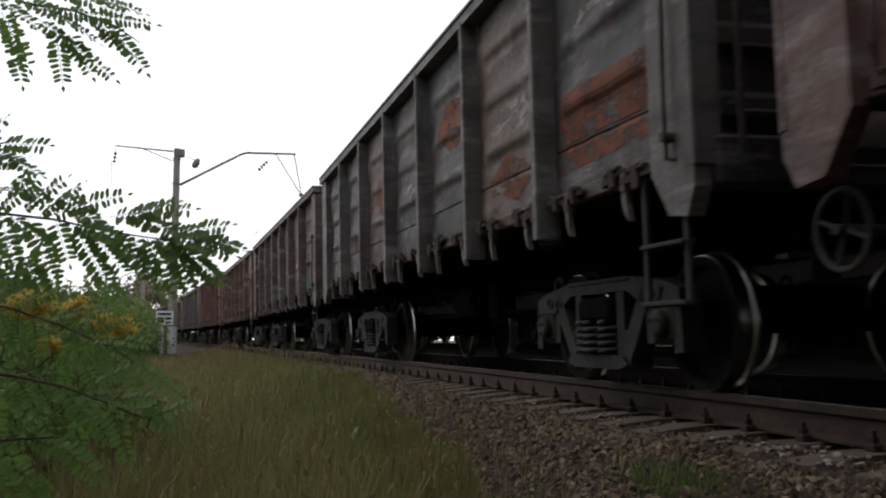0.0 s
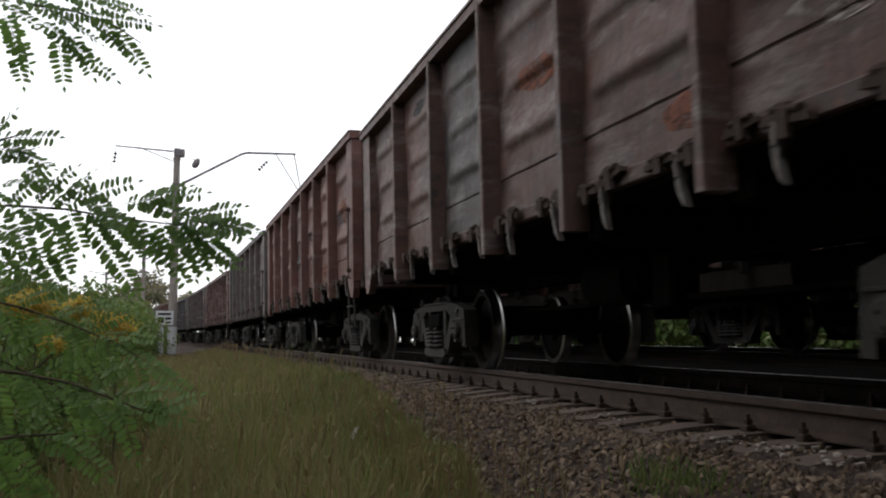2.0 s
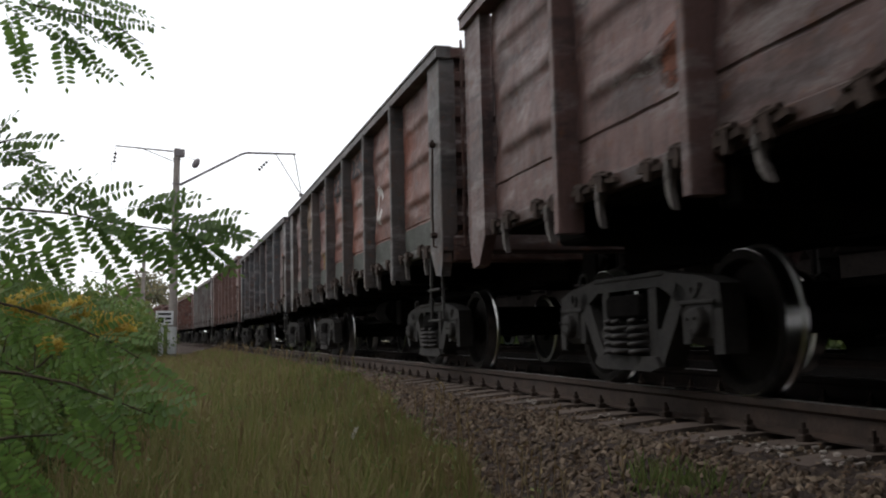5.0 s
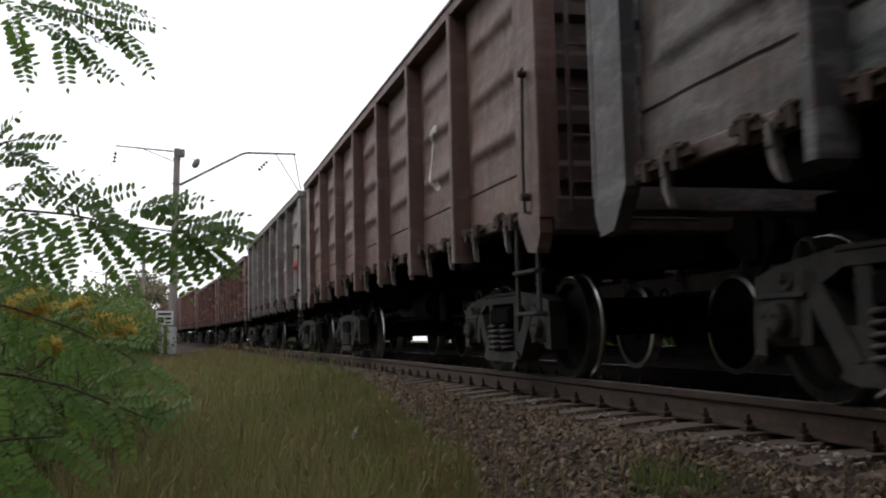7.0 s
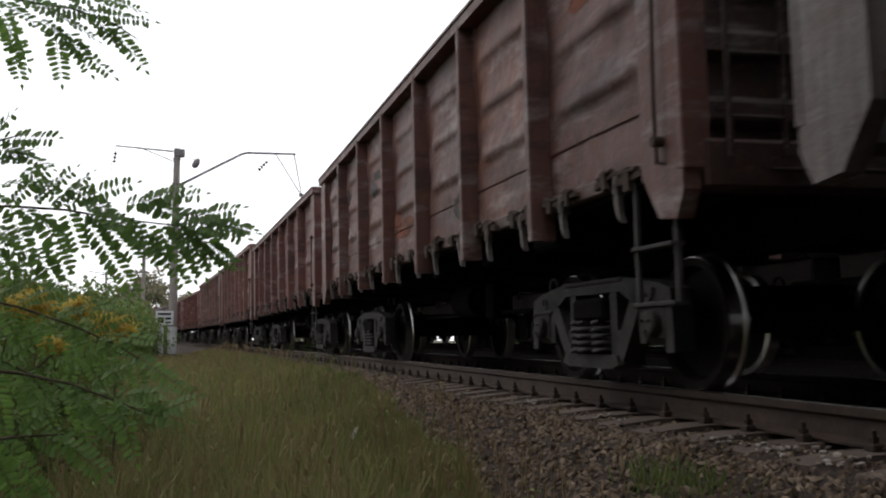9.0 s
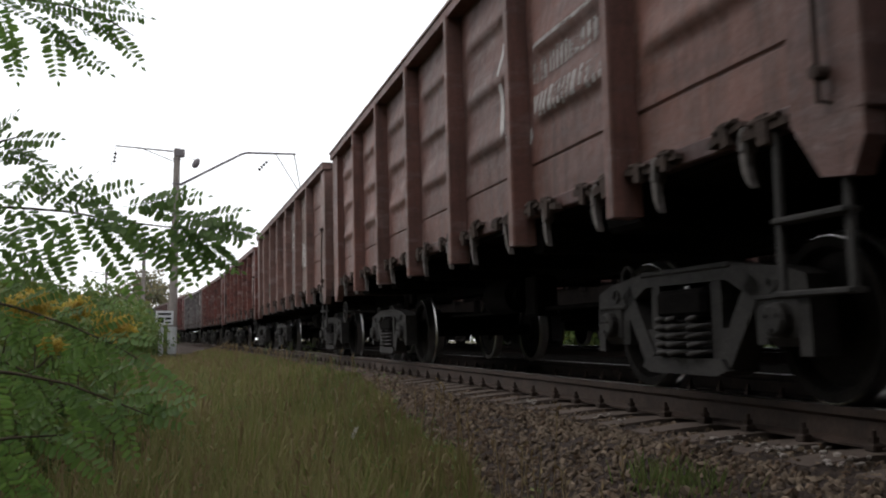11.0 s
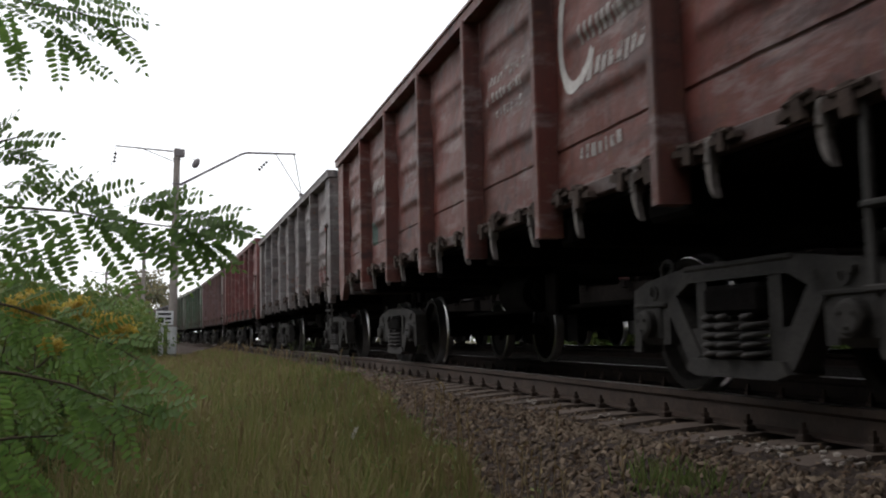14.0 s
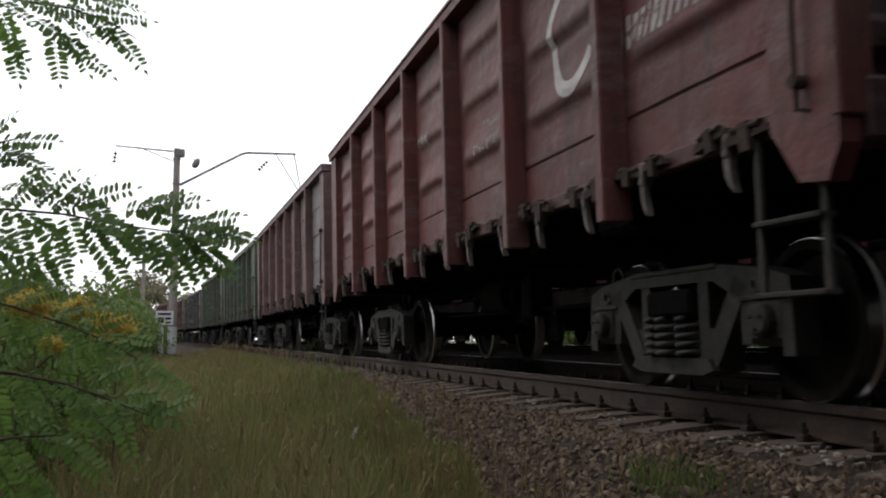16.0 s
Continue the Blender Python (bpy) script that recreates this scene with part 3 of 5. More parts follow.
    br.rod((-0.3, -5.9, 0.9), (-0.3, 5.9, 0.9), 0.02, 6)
    part("brake_gear", br, SHADED_GRIME, w)
    for y in (-4.325, 4.325):
        add_bogie(w, y + (0.145 if y < 0 else 0.08))
    return w


def Shape_mirror(shape, name, mat):
    g = Shape()
    g.add([(x, -y, z) for x, y, z in shape.v], [f[::-1] for f in shape.f])
    return g.mesh(name, mat)


RED, BROWN, PINK, GREY, SLATE, MAROON, GREEN = (0.155, 0.050, 0.036), (0.112, 0.064, 0.055), (0.160, 0.090, 0.082), (0.195, 0.182, 0.178), (0.070, 0.074, 0.082), (0.110, 0.038, 0.040), (0.055, 0.095, 0.06)
TEAL, DARK = (0.050, 0.075, 0.078), (0.088, 0.083, 0.085)
# style, body, sill, then (bay, colour) of repainted bays counted from the front
TRAIN = [
    ("low", PINK, PINK, ()),
    ("low", (0.056, 0.059, 0.066), BROWN, ((1, (0.13, 0.095, 0.08)), (4, (0.10, 0.075, 0.068)))),
    ("low", (0.128, 0.076, 0.083), (0.050, 0.066, 0.060), ((4, (0.135, 0.085, 0.088)), (0, (0.10, 0.058, 0.066)))),
    ("low", (0.128, 0.070, 0.058), BROWN, ((0, (0.15, 0.082, 0.066)), (4, DARK))),
    ("ribbed", (0.140, 0.060, 0.048), BROWN, ((3, BROWN), (5, PINK))),
    ("ribbed", (0.105, 0.098, 0.096), BROWN, ((2, BROWN),)),
    ("low", PINK, BROWN, ((0, (0.15, 0.062, 0.05)),)),
    ("low", (0.195, 0.072, 0.050), (0.095, 0.10, 0.09), ((5, (0.17, 0.10, 0.05)), (6, PINK), (4, (0.165, 0.06, 0.046)))),
    ("low", SLATE, BROWN, ((0, (0.115, 0.088, 0.084)), (2, BROWN), (6, (0.125, 0.105, 0.10)), (3, (0.10, 0.085, 0.082)), (5, TEAL))),
    ("ribbed", (0.145, 0.080, 0.068), BROWN, ((0, (0.165, 0.10, 0.082)), (3, (0.12, 0.055, 0.052)))),
    ("ribbed", GREY, (0.125, 0.08, 0.075), ((1, (0.2, 0.165, 0.155)), (5, (0.18, 0.165, 0.165)))),
    ("low", (0.135, 0.058, 0.046), BROWN, ((1, (0.17, 0.07, 0.05)),)),
    ("low", (0.140, 0.055, 0.048), (0.10, 0.045, 0.04), ((3, (0.15, 0.075, 0.066)),)),
    ("ribbed", (0.178, 0.082, 0.066), (0.13, 0.05, 0.042), ((0, (0.185, 0.085, 0.066)),)),
    ("smooth", (0.190, 0.105, 0.088), (0.12, 0.075, 0.065), ((0, (0.190, 0.090, 0.072)), (1, (0.205, 0.150, 0.130)), (2, (0.2, 0.16, 0.15)), (4, (0.175, 0.088, 0.072)), (6, (0.20, 0.15, 0.135)))),
    ("low", (0.150, 0.044, 0.033), BROWN, ((2, (0.155, 0.052, 0.040)), (4, (0.135, 0.048, 0.038)))),
    ("low", (0.142, 0.038, 0.030), (0.085, 0.05, 0.045), ((1, (0.155, 0.042, 0.031)), (4, (0.13, 0.040, 0.034)))),
    ("low", (0.190, 0.178, 0.184), (0.14, 0.055, 0.052), ((0, (0.175, 0.155, 0.158)), (3, (0.205, 0.192, 0.196)), (5, (0.20, 0.19, 0.20)))),
    ("ribbed", (0.150, 0.038, 0.038), (0.12, 0.036, 0.036), ((1, (0.145, 0.046, 0.045)), (4, (0.158, 0.044, 0.042)))),
    ("smooth", (0.15, 0.085, 0.085), MAROON, ((0, GREY), (1, (0.16, 0.11, 0.11)))),
    ("smooth", GREEN, GREEN, ()), ("smooth", (0.06, 0.085, 0.06), GREEN, ()), ("low", SLATE, BROWN, ()),
    ("low", BROWN, BROWN, ()), ("ribbed", MAROON, BROWN, ()), ("low", GREY, BROWN, ()), ("low", BROWN, BROWN, ()), ("ribbed", RED, BROWN, ()), ("low", BROWN, BROWN, ()),
]
# wagons whose posts are painted unlike their panels
POST_COLOURS = {7: (0.085, 0.083, 0.082), 1: (0.115, 0.108, 0.108), 2: (0.105, 0.078, 0.080), 17: (0.155, 0.142, 0.142)}
WAGONS = []


def colour_name(c):
    if c[1] > c[0]:
        return "dull green"
    if c[0] < 0.1:
        return "dark slate-grey and rust-patched"
    if c[0] < c[1] * 1.25:
        return "pale weathered grey"
    if c[0] > c[1] * 2.4:
        return "rust-red" if c[0] > 0.13 else "maroon"
    return "dusty pinkish-brown" if c[0] > 0.14 else "dusty brown"


def make_train():
    first = {}
    for i, (style, body, sill, bays) in enumerate(TRAIN):
        if style not in first:
            w = first[style] = gondola("open_wagon", PAINT if style == "low" else PAINT_CALM, style)
        else:
            w = copy_thing(first[style], Matrix())
        tagged(w, f"{colour_name(body)} steel open-top freight wagon with {'smooth plated' if style == 'smooth' else 'dented pressed' if style == 'low' else 'tall pressed-rib'} sides", "freight wagon", "wagons of the train")
        rnd = random.Random(100 + i)
        seed = rnd.random()
        order = {}
        for p in w.children:
            kind = p.name.split(".")[0]
            c = body
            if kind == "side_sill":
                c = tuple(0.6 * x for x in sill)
            p.color = (*[0.98 * x for x in c], seed)
            if kind in ("side_post", "corner_post", "top_rail") and i in POST_COLOURS:
                p.color = (*POST_COLOURS[i], seed)
            # end parts coloured far darker, for the shade in the gap between wagons
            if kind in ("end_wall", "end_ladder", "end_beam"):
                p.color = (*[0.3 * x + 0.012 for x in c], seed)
            if kind == "side_panel":
                k = 0.90 + 0.20 * rnd.random()
                y = p.matrix_basis.translation.y
                bay = min(range(7), key=lambda q: abs((BAYS[q][0] + BAYS[q][1]) / 2 - y))
                c = dict(bays).get(bay, body)
                p.color = (*[min(1, x * k) for x in c], seed)
        WAGONS.append(w)


make_train()


# ---- the train that stands on the neighbouring track ----
def hopper_wagon():
    """A hopper wagon darkened for shade: deep body, posts, two chutes between its bogies, light shields, couplers and
    hoses.
    """
    w = new("hopper_wagon")
    body = Shape()
    sec = [(-1.48, 1.22), (-1.52, 1.30), (-1.52, 3.20), (-1.40, 3.24), (1.40, 3.24), (1.52, 3.20), (1.52, 1.30), (1.48, 1.22)]
    n = len(sec)
    body.add([(x, y, z) for y in (-6.72, 6.72) for x, z in sec], [tuple(range(n)), tuple(range(n, 2 * n))[::-1]] + [(k, n + k, n + (k + 1) % n, (k + 1) % n) for k in range(n)])
    part("body", body, SHADED_PAINT, w)
    post = Shape().box(-0.05, 0.05, -0.06, 0.06, 1.1, 3.15, 0.012).mesh("side_post", SHADED_PAINT)
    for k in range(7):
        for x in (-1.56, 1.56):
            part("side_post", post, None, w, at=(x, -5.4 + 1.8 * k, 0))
    chute = Shape().prism([(-1.25, 1.21), (-0.62, 0.62), (0.62, 0.62), (1.25, 1.21)], -1.15, 1.15)
    chute.box(-1.17, 1.17, -0.66, 0.66, 0.56, 0.62, 0.015)
    chute_me = chute.mesh("chute", SHADED_GRIME)
    for y in (-1.45, 1.45):
        part("chute", chute_me, None, w, at=(0, y, 0))
    part("centre_sill", Shape().box(-0.25, 0.25, -6.4, 6.4, 0.90, 1.21, 0.02), SHADED_GRIME, w)
    # side and end sheets added to stop light under and between these wagons
    side_shield = Shape().box(-1.46, -1.40, -6.72, 6.72, 0.86, 1.23, 0.01).mesh("side_sill", SHADED_PAINT)
    end_shield = Shape().box(-1.38, 1.38, -6.70, -6.55, 0.66, 1.22, 0.02).mesh("end_apron", SHADED_GRIME)
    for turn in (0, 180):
        part("side_sill", side_shield, None, w, at=pose(0, 0, 0, 0, 0, turn))
        part("end_apron", end_shield, None, w, at=pose(0, 0, 0, 0, 0, turn))
    c = Shape().box(-0.12, 0.12, -7.0, -6.3, 0.92, 1.16, 0.03)
    c.pipe([(0.30, -6.35, 1.0), (0.30, -6.6, 0.72), (0.24, -6.8, 0.52), (0.15, -6.97, 0.62)], [0.03] * 4, 8)
    coupler = c.mesh("coupler", SHADED_GRIME)
    part("coupler", coupler, None, w)
    part("coupler", coupler, None, w, at=pose(0, 0, 0, 0, 0, 180))
    for y in (-4.325, 4.325):
        add_bogie(w, y)
    return w


# hopper paint taken near black to hold the shade between the trains
SHADED_PAINT = rough_material("shaded_hopper_paint", (0.013, 0.0115, 0.011), (0.022, 0.018, 0.0165), 2.0, 0.9, gloss=0.03)


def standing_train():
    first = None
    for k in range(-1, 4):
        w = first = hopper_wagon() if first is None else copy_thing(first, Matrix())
        tagged(w, "hopper wagon standing on the neighbouring track, darkened for its shade", "freight wagon", "wagons of the standing train")
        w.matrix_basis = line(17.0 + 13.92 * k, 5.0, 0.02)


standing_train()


# ---- paint marks on the wagon sides; writing is plain bars ----
def bay_of(y):
    return min(BAYS, key=lambda b: abs((b[0] + b[1]) / 2 - y))


def on_sheet(style, y, z):
    """A point just off the side sheet facing the viewer."""
    a, b = bay_of(y)
    return (-1.460 + sheet_x(y - (a + b) / 2, z - LOW, b - a, style, TOPS[style]), y, z)


def patch(g, style, y0, y1, z0, z1):
    ny, nz = max(1, int((y1 - y0) / 0.05)), max(1, int((z1 - z0) / 0.03))
    v = [on_sheet(style, y0 + (y1 - y0) * i / ny, z0 + (z1 - z0) * j / nz) for i in range(ny + 1) for j in range(nz + 1)]
    g.add(v, [(i * (nz + 1) + j, i * (nz + 1) + j + 1, (i + 1) * (nz + 1) + j + 1, (i + 1) * (nz + 1) + j) for i in range(ny) for j in range(nz)])


def arc(g, style, y, z, r, w, a0, a1):
    n = 26
    v = []
    for i in range(n + 1):
        a = radians(a0 + (a1 - a0) * i / n)
        for k in (r - w, r - w * 0.5, r):
            v.append(on_sheet(style, y - 0.8 * k * math.cos(a), z + k * math.sin(a)))
    g.add(v, [(i * 3 + j, i * 3 + j + 1, (i + 1) * 3 + j + 1, (i + 1) * 3 + j) for i in range(n) for j in range(2)])


def word(g, style, y0, y1, z0, z1, seed):
    """A line of unreadable writing: upright bars of uneven width."""
    rnd = random.Random(seed)
    y = y1
    while y > y0 + 0.03:
        w = rnd.uniform(0.03, 0.075)
        patch(g, style, max(y0, y - w), y, z0 + rnd.uniform(0, 0.02), z1 - rnd.uniform(0, 0.02))
        y -= w + rnd.uniform(0.025, 0.05)


def worn_material(name, a, c, scale, cover, rough=0.8):
    """Paint flaked and rubbed away in spots, the sheet below showing through."""
    m = rough_material(name, a, c, scale, rough)
    t = m.node_tree
    v, o = seeded(t)
    keep = ramp(t, noise_of(t, v, 4.5, 7.0, 0.75, (1.0, 0.7, 1.6)), 0.62 - cover * 0.3, 0.72 - cover * 0.3)
    mx = t.nodes.new("ShaderNodeMixShader")
    t.links.new(keep, mx.inputs[0])
    t.links.new(t.nodes.new("ShaderNodeBsdfTransparent").outputs[0], mx.inputs[1])
    t.links.new(t.nodes["Principled BSDF"].outputs[0], mx.inputs[2])
    t.links.new(mx.outputs[0], t.nodes["Material Output"].inputs[0])
    return m


RED_FLAG = rough_material("red_plate", (0.26, 0.035, 0.03), (0.18, 0.03, 0.028), 6.0, 0.7)
GREEN_PATCH = rough_material("green_repair", (0.045, 0.075, 0.065), (0.06, 0.09, 0.075), 6.0, 0.7)
GREY_STRIP = rough_material("grey_green_paint", (0.085, 0.092, 0.082), (0.06, 0.06, 0.055), 6.0, 0.75)
PRIMER = worn_material("red_primer", (0.155, 0.045, 0.042), (0.105, 0.042, 0.042), 6.0, 0.55)
FADED = worn_material("faded_white", (0.42, 0.39, 0.375), (0.27, 0.235, 0.225), 8.0, 0.75)


RUST = worn_material("rust_orange_paint", (0.19, 0.065, 0.036), (0.12, 0.05, 0.037), 5.0, 0.72)
OCHRE_PAINT = worn_material("ochre_paint", (0.21, 0.135, 0.045), (0.13, 0.08, 0.045), 5.0, 0.7)
DARK_PAINT = worn_material("dark_grey_paint", (0.045, 0.044, 0.049), (0.070, 0.062, 0.063), 4.0, 0.65)
PALE_PAINT = worn_material("pale_scraped_paint", (0.30, 0.265, 0.255), (0.20, 0.16, 0.15), 6.0, 0.5)


def blotch(g, style, y, z, ry, rz, seed):
    """An uneven patch of paint or rust."""
    rnd = random.Random(seed)
    n, m = 22, 5
    rim = [rnd.uniform(0.55, 1.1) for _ in range(n)]
    a, b = bay_of(y)
    v = []
    for k in range(n):
        for q in range(m + 1):
            f = (rim[k] * 0.6 + 0.4 * rim[k - 1]) * q / m
            yy = min(b - 0.06, max(a + 0.06, y + ry * f * math.cos(k * math.tau / n)))
            v.append(on_sheet(style, yy, min(TOPS[style] - 0.14, max(LOW + 0.01, z + rz * f * math.sin(k * math.tau / n)))))
    g.add(v, [(k * (m + 1) + q, k * (m + 1) + q + 1, ((k + 1) % n) * (m + 1) + q + 1, ((k + 1) % n) * (m + 1) + q) for k in range(n) for q in range(m)])


def marks():
    def mark(i, what, *areas, paint=FADED):
        w, style = WAGONS[i + 1], TRAIN[i + 1][0]
        for f, *args in areas:
            g = Shape()
            f(g, style, *args)
            part("paint_mark", g.mesh("paint_mark", paint, fix=False), None, w, what)

    emblem, lines, plate = "faded white ring emblem", "faded white line of writing", "painted repair patch"
    mark(12, emblem, (arc, -2.45, 2.38, 0.62, 0.10, 70, 300), paint=WHITE)
    mark(12, lines, (word, -4.0, -2.72, 2.22, 2.40, 1), (word, -4.05, -2.72, 1.94, 2.14, 2), (patch, -4.05, -2.72, 2.47, 2.50))
    mark(14, emblem, (arc, -4.95, 2.60, 0.36, 0.09, 40, 300), paint=WHITE)
    mark(14, lines, (word, -5.85, -5.25, 2.45, 2.60, 3), (word, -5.85, -4.9, 2.10, 2.24, 4), (patch, -4.9, -4.5, 2.04, 2.12), (word, -0.6, 0.5, 2.4, 2.5, 31), (patch, -3.9, -2.9, 2.05, 2.12), (patch, -3.8, -3.0, 1.90, 1.95), (patch, -3.9, -3.1, 2.32, 2.38))
    mark(17, emblem, (arc, -3.62, 2.42, 0.46, 0.11, 20, 330), paint=WHITE)
    mark(17, lines, (word, -5.40, -4.3, 2.02, 2.24, 5), (word, -2.1, -1.45, 2.14, 2.24, 6), (word, -2.1, -1.45, 1.95, 2.06, 61), (word, 0.2, 0.8, 2.4, 2.55, 62))
    mark(13, lines, (word, 5.5, 5.85, 2.25, 2.36, 8), (word, -0.4, 0.3, 2.3, 2.45, 9), (word, -2.4, -2.0, 2.6, 2.72, 63))
    mark(13, plate, (patch, 3.72, 4.24, 1.50, 1.90), paint=GREEN_PATCH)
    mark(13, "pale worn patch", (patch, -4.2, -2.72, 1.86, 2.36), (patch, 4.75, 5.3, 1.55, 1.78), (patch, -2.3, -1.7, 1.9, 2.35), (patch, -2.4, -1.1, 2.42, 2.75), (patch, 5.2, 5.9, 2.2, 2.6), paint=FADED)
    mark(15, lines, (word, 3.0, 4.22, 2.28, 2.50, 10), (word, 3.15, 3.45, 1.95, 2.10, 11), (word, 5.5, 5.85, 2.36, 2.52, 12), (word, -3.62, -3.02, 1.50, 1.60, 13), (word, -1.95, -1.1, 2.45, 2.55, 32), (word, -1.95, -1.1, 2.30, 2.40, 33), (word, -1.95, -1.3, 2.15, 2.25, 34), (word, 3.2, 4.0, 2.38, 2.46, 35))
    mark(15, emblem, (arc, -3.0, 2.38, 0.42, 0.09, 60, 330), paint=WHITE)
    mark(15, lines, (word, -4.15, -3.1, 2.24, 2.40, 14), (word, -4.1, -3.1, 1.98, 2.12, 15))
    mark(15, plate, (patch, 3.85, 4.2, 1.62, 1.92), paint=GREEN_PATCH)
    mark(9, "red painted plate on grey side", (patch, -5.55, -4.70, 1.82, 2.10), paint=RED_FLAG)
    mark(9, lines, (word, -3.85, -2.8, 2.15, 2.30, 16), (word, -3.85, -2.8, 1.88, 2.04, 17), (word, -0.6, 0.4, 2.3, 2.45, 18))
    mark(9, emblem, (arc, -1.75, 2.38, 0.38, 0.09, 70, 290), paint=WHITE)
    mark(11, lines, (word, 3.05, 4.2, 2.34, 2.56, 19), (word, 3.0, 3.4, 2.0, 2.1, 20))
    mark(11, "pale scraped patch", (patch, 3.45, 3.8, 1.82, 2.0), (patch, 1.35, 1.8, 1.58, 1.78), (blotch, 1.6, 2.15, 0.5, 0.12, 64), paint=PALE_PAINT)
    mark(6, emblem, (arc, -3.05, 2.10, 0.26, 0.11, 20, 340), paint=WHITE)
    mark(6, lines, (word, -2.0, -1.3, 2.3, 2.42, 21), (arc, 3.6, 2.5, 0.25, 0.06, 0, 200))
    mark(6, "ochre paint patch", (patch, 1.55, 2.15, 1.60, 1.95), paint=OCHRE_PAINT)
    mark(6, "dark repaired plate", (patch, -0.80, 0.80, 2.62, 3.10), (patch, 0.95, 2.5, 2.70, 3.10), (patch, 3.3, 4.2, 1.55, 2.1), (patch, -2.5, -0.95, 2.75, 3.1), paint=DARK_PAINT)
    mark(8, emblem, (arc, -3.3, 2.20, 0.34, 0.08, 70, 290), paint=WHITE)
    mark(8, lines, (word, 2.9, 3.9, 2.35, 2.5, 23))
    mark(0, "rust-orange paint patch", (patch, -5.90, -4.42, 1.48, 2.0), (blotch, -1.7, 2.4, 0.45, 0.3, 53), (blotch, 1.6, 2.2, 0.5, 0.28, 54), (blotch, 3.4, 1.7, 0.5, 0.2, 55), (blotch, -3.4, 1.62, 0.6, 0.2, 56), paint=RUST)
    mark(0, "pale scraped patch", (patch, -5.05, -4.85, 1.42, 1.55), (blotch, -3.4, 2.1, 0.6, 0.16, 57), (blotch, 0.1, 2.0, 0.5, 0.15, 58), (blotch, -5.2, 2.45, 0.5, 0.12, 59), paint=PALE_PAINT)
    mark(-1, lines, (word, 5.3, 5.7, 1.75, 1.95, 24))
    mark(16, "red primer patches on grey side", (blotch, -5.0, 1.55, 0.6, 0.22, 65), (blotch, -5.6, 1.95, 0.3, 0.3, 66), (blotch, -1.7, 1.6, 0.6, 0.2, 67), (blotch, 0.2, 1.75, 0.4, 0.18, 68), paint=PRIMER)
    mark(16, "red painted patch on grey side", (patch, -5.9, -5.35, 1.85, 2.35), paint=RED_FLAG)
    mark(16, lines, (word, -3.9, -2.9, 2.2, 2.35, 25), (arc, -2.95, 2.2, 0.40, 0.08, 90, 250))
    for i, seed in ((1, 70), (2, 71), (3, 72), (5, 73), (7, 74), (10, 75),):
        rnd = random.Random(seed)
        for what, paint in (("dark scorched paint patch", DARK_PAINT), ("pale scraped patch", PALE_PAINT), ("rust patch", RUST)):
            mark(i, what, *[(blotch, rnd.uniform(-5.6, 5.6), rnd.uniform(1.5, 2.9), rnd.uniform(0.2, 0.65), rnd.uniform(0.06, 0.28), seed * 9 + k) for k in range(4)], paint=paint)
    # a two-figure number in white paint
    cu = bpy.data.curves.new("figures", "FONT")
    cu.body, cu.size = "20", 0.24
    ob = bpy.data.objects.new("figures", cu)
    me = bpy.data.meshes.new_from_object(ob)
    me.name = "figures"
    bpy.data.objects.remove(ob)
    me.materials.clear()
    me.materials.append(WHITE)
    part("number_mark", me, None, WAGONS[14], "white painted figures", Matrix.Translation((-1.490, 3.70, 2.24)) @ Matrix(((0, 0, -1, 0), (-1, 0, 0, 0), (0, 1, 0, 0), (0, 0, 0, 1))))
    for i, paint, what in ((1, GREEN_PATCH, "faded green lower strip"), (6, GREY_STRIP, "grey-green lower strip")):
        mark(i, what, *[(patch, a + 0.06, b - 0.06, LOW + 0.005, LOW + 0.275) for a, b in BAYS], paint=paint)
    for i in (-1, 12):
        handwheel(WAGONS[i + 1], (-1.40, 6.44, 0.785))


marks()
# twigs by their bends, and the leaves by foot and tip
HIGH_TWIG = [(-4.518, 2.497, 1.235), (-4.375, 2.521, 1.149), (-4.258, 2.543, 1.146), (-4.163, 2.573, 1.127), (-4.098, 2.581, 1.089)]
HIGH_LEAVES = [
    ((-4.355, 2.517, 1.142), (-4.051, 2.543, 1.135)),
    ((-4.227, 2.502, 1.171), (-4.071, 2.545, 1.173)),
    ((-4.258, 2.543, 1.146), (-4.093, 2.610, 1.091)),
    ((-4.177, 2.576, 1.127), (-4.076, 2.561, 1.019)),
    ((-4.347, 2.517, 1.114), (-4.157, 2.533, 0.990)),
    ((-4.301, 2.528, 1.100), (-4.273, 2.536, 0.943)),
    ((-4.412, 2.513, 1.114), (-4.366, 2.519, 0.941)),
    ((-4.409, 2.432, 1.093), (-4.347, 2.490, 0.972)),
    ((-4.327, 2.510, 1.135), (-4.201, 2.544, 1.091)),
    ((-4.269, 2.542, 1.085), (-4.202, 2.535, 0.981)),
    ((-4.384, 2.421, 1.134), (-4.250, 2.392, 1.081)),
    ((-4.437, 2.435, 1.134), (-4.316, 2.410, 1.067)),
    ((-4.292, 2.396, 1.149), (-4.129, 2.410, 1.112)),
    ((-4.207, 2.582, 1.148), (-4.154, 2.576, 1.075)),
]
MID_TWIG = [(-4.616, 2.942, 0.668), (-4.436, 2.844, 0.669), (-4.277, 2.753, 0.651), (-4.145, 2.670, 0.621), (-4.025, 2.589, 0.601), (-3.938, 2.548, 0.587)]
